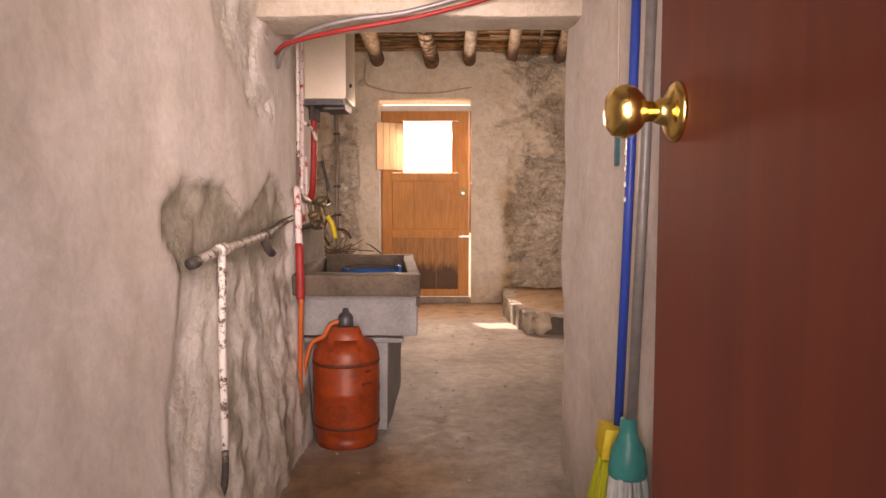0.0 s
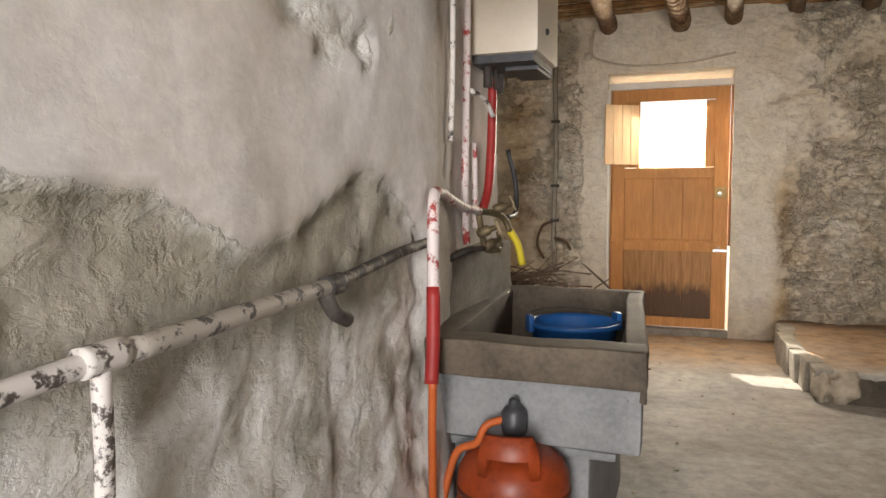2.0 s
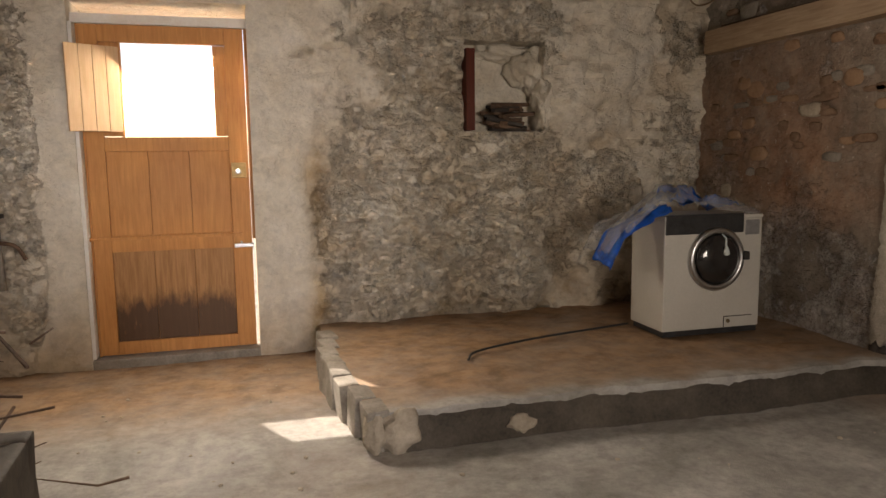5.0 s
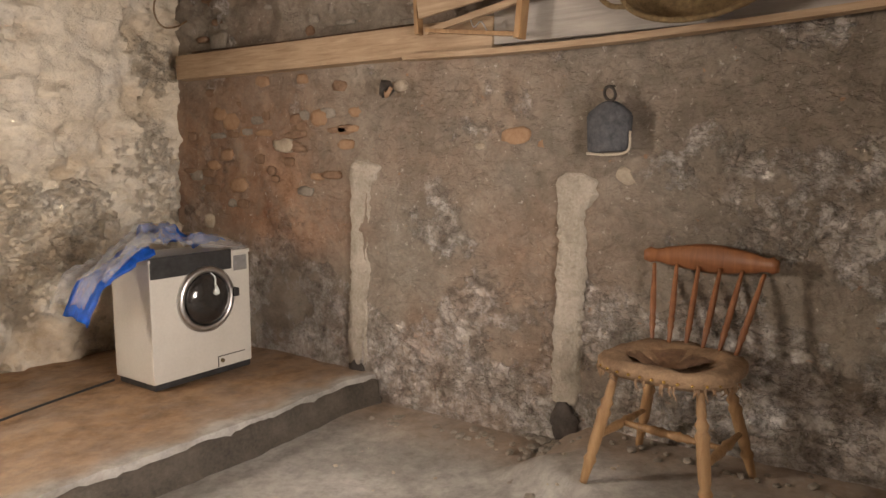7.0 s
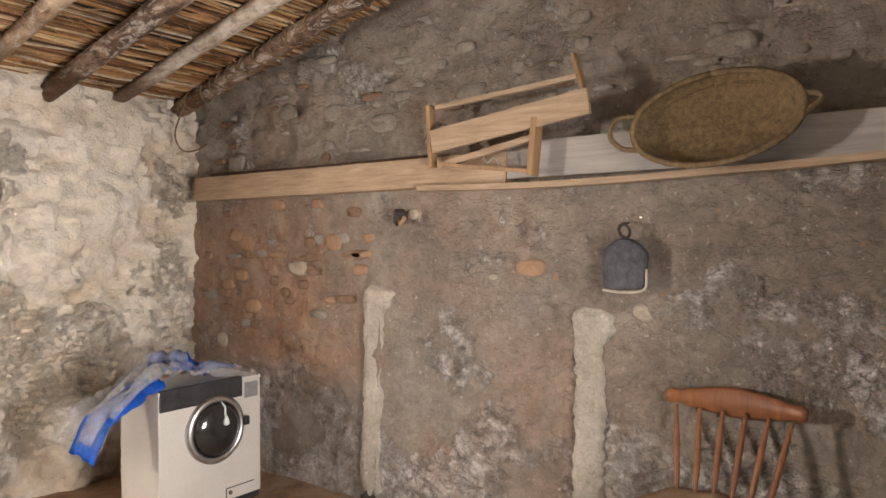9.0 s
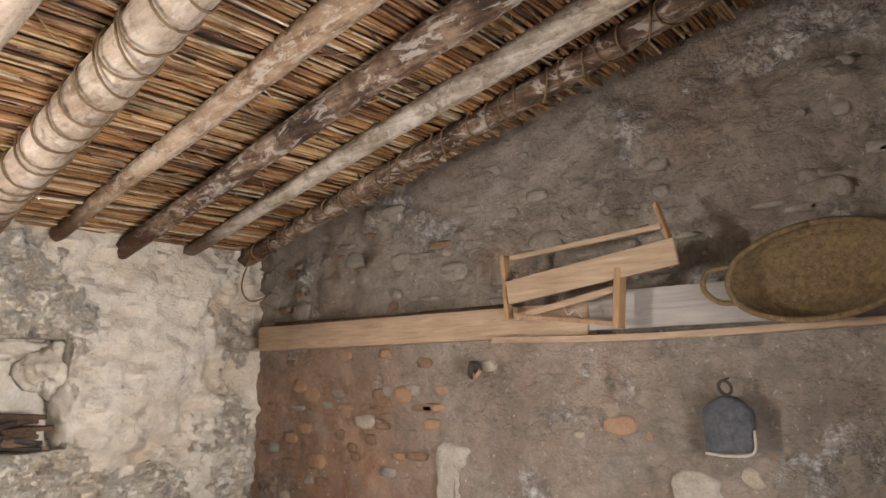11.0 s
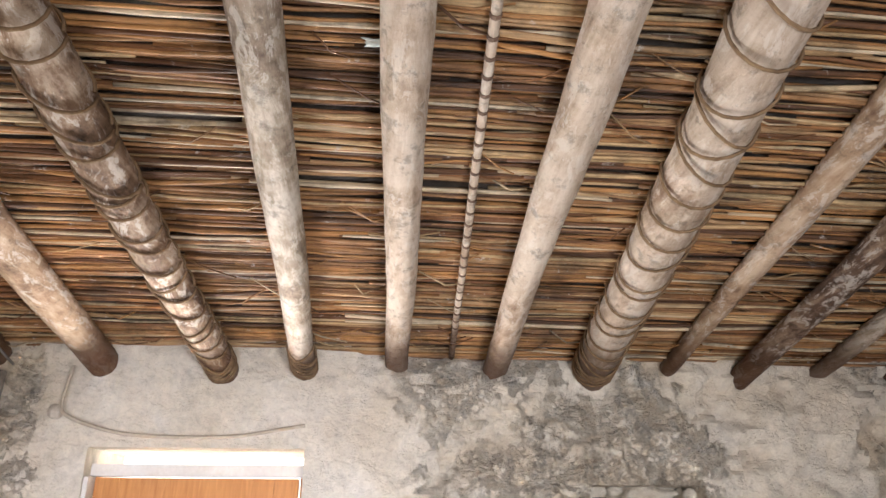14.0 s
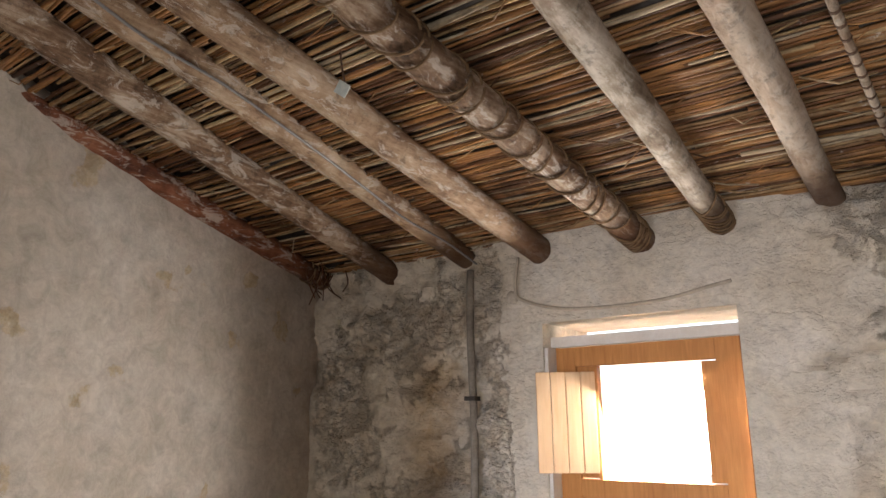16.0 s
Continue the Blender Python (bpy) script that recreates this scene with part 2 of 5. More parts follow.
M_HIDE = speckled("worn_seat_cover", (0.12, 0.07, 0.04), (0.38, 0.26, 0.16), 7, 0.85, bump=0.7, dist=0.02)
M_CEMENT = speckled("rough_cement", (0.16, 0.14, 0.115), (0.40, 0.36, 0.31), 7, 0.9, bump=0.7, dist=0.02)
M_SINK = speckled("stone_sink", (0.032, 0.023, 0.015), (0.15, 0.118, 0.085), 6, 0.75, bump=0.4)
M_SINKWHITE = speckled("whitewashed_trough", (0.17, 0.175, 0.18), (0.34, 0.345, 0.35), 5, 0.8, bump=0.4)
M_STONE = speckled("field_stone", (0.26, 0.22, 0.17), (0.52, 0.45, 0.36), 9, 0.9, bump=0.8, dist=0.02)
M_CLAY = speckled("orange_clay", (0.26, 0.155, 0.09), (0.40, 0.265, 0.17), 12, 0.9, bump=0.6)
M_RUBBLE = speckled("brown_rubble", (0.15, 0.085, 0.05), (0.31, 0.21, 0.145), 12, 0.9, bump=0.7, dist=0.02)
M_GAS = speckled("orange_enamel", (0.11, 0.017, 0.006), (0.39, 0.062, 0.013), 7, 0.42, bump=0.12, fine=45)
M_GASDARK = speckled("worn_dark_paint", (0.05, 0.015, 0.008), (0.14, 0.035, 0.015), 20, 0.6)
M_BLUE = speckled("blue_plastic", (0.012, 0.085, 0.28), (0.02, 0.13, 0.40), 4, 0.4, bump=0.05)
M_HANDLEBLUE = speckled("blue_handle", (0.015, 0.05, 0.32), (0.025, 0.085, 0.46), 3, 0.35, bump=0.03)
M_STEEL = speckled("steel", (0.42, 0.42, 0.42), (0.62, 0.62, 0.62), 20, 0.35, 1.0, 0.08)
M_GREYMETAL = speckled("grey_metal", (0.22, 0.22, 0.225), (0.36, 0.36, 0.365), 20, 0.5, 0.5, 0.15)
M_BRASS = speckled("brass", (0.62, 0.42, 0.12), (0.82, 0.60, 0.22), 14, 0.2, 1.0, 0.05)
M_OLDBRASS = speckled("old_brass", (0.09, 0.07, 0.045), (0.26, 0.20, 0.11), 30, 0.6, 0.6, 0.3)
M_LOCK = speckled("lacquered_lock", (0.30, 0.19, 0.07), (0.48, 0.33, 0.14), 30, 0.5, 0.3, 0.2)
M_BLACK = speckled("black_plastic", (0.012, 0.012, 0.012), (0.04, 0.04, 0.042), 20, 0.5, bump=0.1)
M_GUNMETAL = speckled("gunmetal", (0.045, 0.047, 0.052), (0.10, 0.102, 0.108), 20, 0.45, 0.4, 0.15)
M_DARKIRON = speckled("dark_iron", (0.03, 0.025, 0.022), (0.11, 0.095, 0.085), 14, 0.7, 0.2, 0.4)
M_FLASK = speckled("felt_flask", (0.045, 0.048, 0.055), (0.13, 0.135, 0.15), 24, 0.95, bump=0.5)
M_REDPIPE = speckled("red_paint", (0.24, 0.016, 0.016), (0.40, 0.036, 0.032), 9, 0.5, bump=0.2)
M_HOSE = speckled("orange_hose", (0.46, 0.09, 0.02), (0.60, 0.15, 0.04), 9, 0.5, bump=0.1)
M_YELLOW = speckled("yellow_hose", (0.55, 0.42, 0.02), (0.75, 0.62, 0.05), 9, 0.5, bump=0.1)
M_TEAL = speckled("teal_plastic", (0.01, 0.22, 0.22), (0.02, 0.34, 0.33), 9, 0.4, bump=0.05)
M_TAG = speckled("dark_teal_plastic", (0.01, 0.09, 0.12), (0.02, 0.15, 0.19), 9, 0.75, bump=0.05)
M_LIME = speckled("lime_bristle", (0.38, 0.46, 0.02), (0.62, 0.64, 0.05), 30, 0.7, bump=0.4, vec=(60, 60, 3))
M_GREEN = speckled("green_bristle", (0.05, 0.25, 0.03), (0.12, 0.42, 0.06), 30, 0.7, bump=0.4)
M_STRAND = speckled("mop_strand", (0.42, 0.52, 0.52), (0.78, 0.82, 0.80), 12, 0.9, bump=0.4)
M_ENAMEL = speckled("white_enamel", (0.47, 0.45, 0.405), (0.58, 0.56, 0.51), 3, 0.35, bump=0.05)
M_HEATER = speckled("cream_enamel", (0.62, 0.55, 0.44), (0.72, 0.65, 0.54), 3, 0.4, bump=0.05)
M_ESPARTO = speckled("woven_esparto", (0.08, 0.055, 0.027), (0.25, 0.175, 0.085), 40, 0.85, bump=0.8, fine=120)
M_TWIG = speckled("twigs", (0.05, 0.03, 0.02), (0.19, 0.12, 0.08), 20, 0.85, bump=0.3)
M_CABLE = speckled("cream_cable", (0.40, 0.34, 0.26), (0.58, 0.52, 0.42), 20, 0.6, bump=0.2)
M_RIB = speckled("old_limewash", (0.30, 0.265, 0.21), (0.58, 0.53, 0.46), 9, 0.9, bump=0.9, dist=0.03)
M_LIMEWASH = speckled("limewash_post", (0.46, 0.40, 0.31), (0.70, 0.65, 0.57), 9, 0.9, bump=0.8, dist=0.03)


def pipe_paint(name, base, chips):
    n = Nodes(name, 0.6)
    k = n.ramp(n.noise(22, 7, 0.75), [(0.53, 0.0), (0.58, 1.0)])
    return n.done(n.mix(k, base, chips), k, 0.4, 0.003)


M_WHITEPIPE = pipe_paint("white_paint_chipped", (0.70, 0.66, 0.62), (0.10, 0.08, 0.07))
M_PINKPIPE = pipe_paint("white_over_red", (0.72, 0.64, 0.62), (0.36, 0.05, 0.045))
M_BLACKPIPE = pipe_paint("black_paint_worn", (0.05, 0.045, 0.042), (0.24, 0.20, 0.16))


def glass_material(name, colour, rough):
    n = Nodes(name, rough)
    n.b.inputs["Transmission Weight"].default_value = 1.0
    n.b.inputs["IOR"].default_value = 1.45
    return n.done(colour)


M_GLASS = glass_material("window_glass", (0.96, 0.97, 0.96), 0.02)


def film_material(name, colour, alpha):
    n = Nodes(name, 0.22)
    n.b.inputs["Alpha"].default_value = alpha
    wr = n.noise(9, 5, 0.6, distort=1.5)
    return n.done(n.ramp(wr, [(0.35, tuple(0.6 * c for c in colour)), (0.65, colour)]), wr, 0.8, 0.02)


M_FILM = film_material("clear_plastic_film", (0.72, 0.74, 0.78), 0.32)
M_BLUEBAG = film_material("blue_plastic_bag", (0.012, 0.15, 0.75), 1.0)


# ---- builders ----
def link(name, bm, material, parent=None, smooth=False):
    me = bpy.data.meshes.new(name)
    bm.normal_update()
    bm.to_mesh(me)
    bm.free()
    me.materials.append(material)
    if smooth:
        me.polygons.foreach_set("use_smooth", [True] * len(me.polygons))
    ob = new(name, me)
    if parent is not None:
        ob.parent = parent
    return ob


def part(name, bm, material, parent, label="", smooth=False):
    return tagged(link(name, bm, material, parent, smooth), label)


def thing(name, label, category, group="", at=None):
    ob = new(name)
    ob.empty_display_size = 0.1
    tagged(ob, label, category, group)
    if at is not None:
        ob.matrix_basis = at
    return ob


def box(bm, lo, hi, bevel=0.0, m=None):
    """A box between two corners, with bevelled edges."""
    r = bmesh.ops.create_cube(bm, size=1.0)["verts"]
    lo, hi = Vector(lo), Vector(hi)
    for v in r:
        v.co = Vector((lo[i] + (v.co[i] + 0.5) * (hi[i] - lo[i]) for i in range(3)))
    if bevel:
        es = list({e for v in r for e in v.link_edges})
        r = [v for v in bmesh.ops.bevel(bm, geom=es, offset=bevel, segments=2, affect="EDGES", profile=0.7)["verts"]]
    if m is not None:
        bmesh.ops.transform(bm, matrix=m, verts=r)
    return r


def lathe(bm, profile, seg=24, m=Matrix()):
    """A turned shape: rows of (radius, height) about z."""
    rings = []
    for r, z in profile:
        rings.append([bm.verts.new(m @ Vector((r * math.cos(2 * math.pi * i / seg), r * math.sin(2 * math.pi * i / seg), z))) for i in range(seg)])
    for a, b in zip(rings, rings[1:]):
        for i in range(seg):
            bm.faces.new((a[i], a[(i + 1) % seg], b[(i + 1) % seg], b[i]))
    bm.faces.new(rings[0][::-1])
    bm.faces.new(rings[-1])


def tube(bm, pts, radius, seg=8):
    """A tube along points; radius: a number or one a point."""
    pts = [Vector(p) for p in pts]
    rad = radius if isinstance(radius, (list, tuple)) else [radius] * len(pts)
    rings, side = [], None
    for i, p in enumerate(pts):
        d = (pts[min(i + 1, len(pts) - 1)] - pts[max(i - 1, 0)]).normalized()
        if side is None:
            side = d.orthogonal().normalized()
        side = (side - d * side.dot(d)).normalized()
        up = d.cross(side)
        rings.append([bm.verts.new(p + rad[i] * (math.cos(2 * math.pi * k / seg) * side + math.sin(2 * math.pi * k / seg) * up)) for k in range(seg)])
    for a, b in zip(rings, rings[1:]):
        for k in range(seg):
            bm.faces.new((a[k], a[(k + 1) % seg], b[(k + 1) % seg], b[k]))
    bm.faces.new(rings[0][::-1])
    bm.faces.new(rings[-1])


def curve(points, n=6):
    """Points of a smooth line through the given ones."""
    p = [Vector(q) for q in points]
    p = [2 * p[0] - p[1], *p, 2 * p[-1] - p[-2]]
    out = []
    for i in range(1, len(p) - 2):
        for k in range(n):
            t = k / n
            a, b, c, d = p[i - 1 : i + 3]
            out.append(0.5 * (2 * b + (c - a) * t + (2 * a - 5 * b + 4 * c - d) * t * t + (3 * b - a - 3 * c + d) * t**3))
    return out + [p[-2]]


def steps(a, b, size, *marks):
    """Grid lines from a to b about size apart that include the marks."""
    keys = sorted({a, b, *[m for m in marks if a < m < b]})
    out = []
    for p, q in zip(keys, keys[1:]):
        k = max(1, round((q - p) / size))
        out += [p + (q - p) * i / k for i in range(k)]
    return out + [b]


def fbm(x, y, z, scale, octaves=5):
    return noise.fractal(Vector((x, y, z)) * scale, 0.9, 2.1, octaves)


def smooth_step(a, b, x):
    t = min(1, max(0, (x - a) / (b - a)))
    return t * t * (3 - 2 * t)


def sheet(name, place, out, us, vs, holes, thick, material, height, attrs, label, parent=None):
    """A thick wall or floor: place(u, v) is its face, out its normal, height(u, v) the relief; holes are (u0, u1, v0, v1)."""
    out = Vector(out)
    bm = bmesh.new()
    layers = {k: bm.verts.layers.float.new(k) for k in attrs}
    inside = lambda u, v: any(h[0] < u < h[1] and h[2] < v < h[3] for h in holes)  # noqa: E731
    front, back = {}, {}

    def vert(i, j):
        if (i, j) not in front:
            u, v = us[i], vs[j]
            p = Vector(place(u, v))
            front[i, j] = bm.verts.new(p + out * height(u, v))
            back[i, j] = bm.verts.new(p - out * thick)
            for k, f in attrs.items():
                front[i, j][layers[k]] = back[i, j][layers[k]] = f(u, v)
        return front[i, j], back[i, j]

    cells = {(i, j) for i in range(len(us) - 1) for j in range(len(vs) - 1) if not inside((us[i] + us[i + 1]) / 2, (vs[j] + vs[j + 1]) / 2)}
    for i, j in cells:
        q = [vert(i, j), vert(i + 1, j), vert(i + 1, j + 1), vert(i, j + 1)]
        bm.faces.new([a for a, _ in q])
        bm.faces.new([b for _, b in reversed(q)])
        for n, (di, dj) in zip(range(4), ((0, -1), (1, 0), (0, 1), (-1, 0))):
            if (i + di, j + dj) not in cells:
                (a, b), (c, d) = q[n], q[(n + 1) % 4]
                bm.faces.new((a, b, d, c))
    bmesh.ops.recalc_face_normals(bm, faces=bm.faces)
    ob = link(name, bm, material, parent, True)
    ob.data.set_sharp_from_angle(angle=radians(50))
    return tagged(ob, label, "", "", "structure")


def rock(bm, centre, size, seed, cuts=2):
    """An uneven stone."""
    r = bmesh.ops.create_icosphere(bm, subdivisions=cuts, radius=1.0)["verts"]
    for v in r:
        d = v.co.normalized()
        k = 1 + 0.4 * noise.noise(d * 1.6 + Vector((seed * 3.1, seed, 0))) + 0.25 * noise.noise(d * 4 + Vector((seed, 0, seed)))
        v.co = Vector(centre) + Vector((d.x * size[0], d.y * size[1], d.z * size[2])) * k


# ---- the setting ----
ZC = 2.66  # underside of the reeds


def far_bare(x, z):
    k = 0.5 + 0.45 * fbm(x, 1, z, 1.3)
    door = smooth_step(0.78, 0.55, x) * smooth_step(-0.95, -0.75, x)
    k = k * (1 - 0.9 * door)
    return k + 0.25 * smooth_step(0.9, 1.3, x) * smooth_step(2.6, 1.0, z) - 0.25 * smooth_step(2.2, 2.6, x)


HOLLOWS = [(1.20, 2.19, 0.11, 0.045, 0.07), (1.57, 1.93, 0.08, 0.03, 0.06), (1.36, 1.80, 0.28, 0.012, 0.035), (2.16, 1.10, 0.016, 0.2, 0.035), (1.0, 1.55, 0.05, 0.02, 0.03), (0.66, 1.12, 0.03, 0.16, 0.035), (0.70, 0.75, 0.03, 0.13, 0.03), (0.78, 1.35, 0.08, 0.014, 0.03), (1.5, 2.33, 0.14, 0.02, 0.04), (0.62, 2.24, 0.10, 0.010, 0.03), (2.5, 2.1, 0.1, 0.012, 0.03), (1.15, 1.28, 0.12, 0.014, 0.03), (-1.5, 1.35, 0.1, 0.07, 0.04), (-1.3, 1.0, 0.05, 0.12, 0.04), (-1.62, 1.75, 0.04, 0.1, 0.03)]


def far_relief(x, z):
    rough = smooth_step(0.50, 0.75, x) + smooth_step(-0.85, -1.0, x)
    r = 0.008 * fbm(x, 0, z, 2) + min(1, rough) * (1 + 0.5 * smooth_step(0.55, 0.8, x)) * (0.040 * fbm(x, 3, z, 2.6, 6) + 0.045 * abs(fbm(x, 7, z * 1.5, 5, 5)) - 0.040)
    if abs(x + 0.17) < 0.53 and z < 2.22:
        return 0.0
    layer = fbm(x * 0.8, 5, z * 1.1, 2.4, 6)
    r += min(1, rough) * (0.034 * smooth_step(0.02, 0.07, layer) - 0.03 * smooth_step(-0.2, -0.27, layer))
    groove = math.exp(-(((z - 1.925 - 0.03 * math.sin(9 * x)) / 0.018) ** 2)) * smooth_step(0.55, 0.6, x) * smooth_step(0.95, 0.9, x)
    cut = math.exp(-(((x - 0.965) / 0.018) ** 2)) * smooth_step(1.90, 1.94, z) * smooth_step(2.36, 2.30, z)
    hole = 0.0
    for cx, cz, a, b, d in HOLLOWS:
        q = ((x - cx) / a) ** 2 + ((z - cz - 0.3 * (x - cx) * math.sin(7 * cx)) / b) ** 2
        if q < 6:
            hole += d * math.exp(-q * (1 + 0.8 * fbm(x, cx, z, 9, 3)))
    return r - 0.06 * groove - 0.035 * cut - hole


def far_stain_shade(x, z):
    low = smooth_step(0.5, 0.05, z) * 0.6
    drip = math.exp(-(((x + 1.45) / 0.16) ** 2)) * 0.7 * smooth_step(2.5, 1.8, z)
    edge = math.exp(-(((x - 0.72) / 0.07) ** 2)) * 0.7 * smooth_step(1.6, 1.0, z)
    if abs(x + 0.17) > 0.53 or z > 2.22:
        # Deep relief gets extra tint, so hollows look shaded; the rest is staining.
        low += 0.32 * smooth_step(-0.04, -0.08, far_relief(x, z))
    return min(1, low + drip + edge + 0.45 * max(0, fbm(x, 9, z, 1.1)) * (1 if abs(x) > 0.7 else 0))


DOOR = (-0.665, 0.322, 0.0, 2.18)
NICHE = (1.72, 2.30, 1.42, 2.03)
sheet("wall_far", lambda x, z: (x, 8.2, z), (0, -1, 0), steps(-2.7, 3.9, 0.026, DOOR[0], DOOR[1], NICHE[0], NICHE[1]), steps(-0.1, 2.95, 0.026, 2.18, NICHE[2], NICHE[3]), [(DOOR[0], DOOR[1], -1, 2.18), NICHE], 0.55, M_FAR, far_relief, {"bare": far_bare, "stain": far_stain_shade}, "thick rubble wall in uneven cream lime plaster")


def right_bare(y, z):
    low = smooth_step(0.95, 0.25, z) * 0.28
    # Pale patches increase low down and towards the near end.
    return 0.30 + low + 0.10 * smooth_step(5.2, 4.4, y) + 0.22 * smooth_step(5.3, 4.2, y) * smooth_step(1.0, 0.6, z) + 0.42 * fbm(5, y, z * 1.3, 1.6) + 0.14 * smooth_step(6.2, 7.2, y) * smooth_step(1.25, 0.9, z)


def right_relief(y, z):
    base = 0.016 * fbm(5, y, z, 1.8) + 0.012 * fbm(2, y, z, 7, 5)
    up = smooth_step(2.05, 2.2, z)
    return base + up * (0.045 * fbm(1, y, z * 1.4, 4.5, 6) + 0.035 * abs(fbm(8, y, z * 1.5, 9, 4)) - 0.06)


sheet("wall_right", lambda y, z: (3.55, y, z), (-1, 0, 0), steps(3.3, 8.25, 0.035), steps(-0.1, 3.75, 0.035), [], 0.4, M_RIGHT, right_relief, {"bare": right_bare, "stain": lambda y, z: 0.75 * smooth_step(6.2, 7.4, y) * smooth_step(2.2, 1.6, z) * smooth_step(0.7, 1.1, z) + 0.55 * max(0, fbm(y, 3, z, 1.2)) * smooth_step(4.6, 5.4, y)}, "grey cement-rendered wall with white salt bloom and brick patches")
# The brown tint grows towards the far corner, y 7.7 to 8.2.
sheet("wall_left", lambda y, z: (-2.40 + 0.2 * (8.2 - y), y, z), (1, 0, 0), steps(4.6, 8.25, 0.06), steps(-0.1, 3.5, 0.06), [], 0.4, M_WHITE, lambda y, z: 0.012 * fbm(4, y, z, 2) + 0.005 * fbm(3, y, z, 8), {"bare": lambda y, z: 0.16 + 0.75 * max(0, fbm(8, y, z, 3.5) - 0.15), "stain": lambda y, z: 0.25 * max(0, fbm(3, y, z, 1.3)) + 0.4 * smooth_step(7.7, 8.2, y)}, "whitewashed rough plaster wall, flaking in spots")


def corr_x(y):
    if y < 3.9:
        return -0.575 - 0.022 * (y - 2.4)
    return -0.608 - 0.2 * (y - 3.9) if y < 4.3 else -0.688 - 0.06 * (y - 4.3)


def corr_bare(y, z):
    """Where the plaster of the passage has fallen."""
    hump = 1.188 - 0.115 * ((y - 2.6) / 0.37) ** 2 if y < 2.97 else 1.07 + 0.155 * math.exp(-(((y - 3.46) / 0.25) ** 2))
    left = 2.31 + 0.06 * smooth_step(1.05, 0.95, z) - 0.12 * smooth_step(0.8, 0.2, z) + 0.05 * math.sin(z * 9)
    inside = smooth_step(0.04, -0.04, z - hump) * smooth_step(left - 0.04, left + 0.04, y)
    late = smooth_step(3.95, 3.7, y)
    top = 0.75 * smooth_step(0.1, 0.0, abs(z - (1.72 - 0.5 * (y - 2.8))) - 0.06 - 0.25 * smooth_step(1.6, 1.8, z)) * smooth_step(1.4, 1.5, z) * smooth_step(2.6, 2.8, y)
    return 0.14 + 0.16 * fbm(y, 4, z, 2.2) + 0.72 * max(inside * late, top) + 0.18 * smooth_step(3.6, 4.2, y) + 0.27 * smooth_step(0.25, 0.36, fbm(9, y * 2, z, 6, 4)) * smooth_step(2.9, 3.3, y) * smooth_step(1.15, 1.3, z)


def corr_relief(y, z):
    b = smooth_step(0.4, 0.7, corr_bare(y, z))
    foot = 0.07 * smooth_step(0.8, 0.0, z)
    return 0.01 * fbm(0, y, z, 2.2) + 0.003 * fbm(0, y, z, 12) + foot - 0.024 * b + b * (0.018 * fbm(6, y, z, 7, 6) + 0.014 * abs(fbm(2, y, z, 16, 4)))


def corr_stain(y, z):
    ring = smooth_step(0.86, 0.98, z) * smooth_step(1.32, 1.24, z) * smooth_step(2.2, 2.36, y) * smooth_step(3.78, 3.6, y)
    ring *= smooth_step(0.42, 0.6, corr_bare(y, z))
    return min(0.95, 0.22 * smooth_step(0.5, 0.1, z) * smooth_step(2.3, 2.6, y) + 1.25 * ring + 0.85 * smooth_step(0.12, 0.24, fbm(6, y * 1.9, z * 0.8, 4)) * smooth_step(2.5, 2.8, y) * smooth_step(4.0, 3.8, y) * smooth_step(1.0, 0.9, z) + 0.25 * smooth_step(3.9, 4.4, y) * max(0, 0.3 + fbm(3, y, z, 3)))


sheet("wall_passage_left", lambda y, z: (corr_x(y), y, z), (1, 0, 0), steps(0.0, 4.95, 0.028), steps(-0.1, 3.72, 0.028), [], 0.42, M_CORR, corr_relief, {"bare": corr_bare, "stain": corr_stain}, "pale passage wall, plaster fallen off around a pipe")
sheet("wall_passage_right", lambda y, z: (0.74 - 0.048 * y, y, z), (-1, 0, 0), steps(0.0, 3.56, 0.05), steps(-0.1, 2.95, 0.05), [], 0.35, M_CORR, lambda y, z: 0.014 * fbm(2, y, z, 2.4) + 0.004 * fbm(2, y, z, 11), {"bare": lambda y, z: 0.2 + 0.2 * fbm(7, y, z, 1.7), "stain": lambda y, z: 0.35 * max(0, fbm(2, y, z, 1.6)) + 0.6 * smooth_step(0.35, 0.0, z)}, "hand-plastered cream passage wall")
flat = {"bare": lambda u, v: 0.2, "stain": lambda u, v: 0.1}
# Unseen closing wall; its opening is only added for the fill lamp.
sheet("wall_front", lambda x, z: (x, 3.54, z), (0, 1, 0), steps(0.6, 3.9, 0.15, 1.25, 2.35), steps(-0.1, 3.75, 0.15, 0.8, 1.8), [(1.25, 2.35, 0.8, 1.8)], 0.3, M_WHITE, lambda x, z: 0.0, flat, "plain plastered wall, unseen, with an opening added for fill light")
sheet("wall_behind", lambda x, z: (x, 4.95, z), (0, 1, 0), steps(-2.7, -1.1, 0.2), steps(-0.1, 3.6, 0.2), [], 0.3, M_WHITE, lambda x, z: 0.0, flat, "plain plastered wall")
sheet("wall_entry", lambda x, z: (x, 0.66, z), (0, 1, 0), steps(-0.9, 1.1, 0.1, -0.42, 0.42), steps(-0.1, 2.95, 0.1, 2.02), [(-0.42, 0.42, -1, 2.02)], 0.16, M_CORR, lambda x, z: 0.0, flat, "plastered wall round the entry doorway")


def floor_z(x, y):
    return 0.006 * fbm(x, y, 0, 1.5) + 0.142 * smooth_step(2.5, 2.85, x - 0.4 * (y - 4.6) + 0.2 * fbm(x, y, 8, 2.5)) * smooth_step(5.35, 5.05, y + 0.1 * fbm(x, y, 4, 4)) + 0.004 * fbm(x, y, 2, 9)


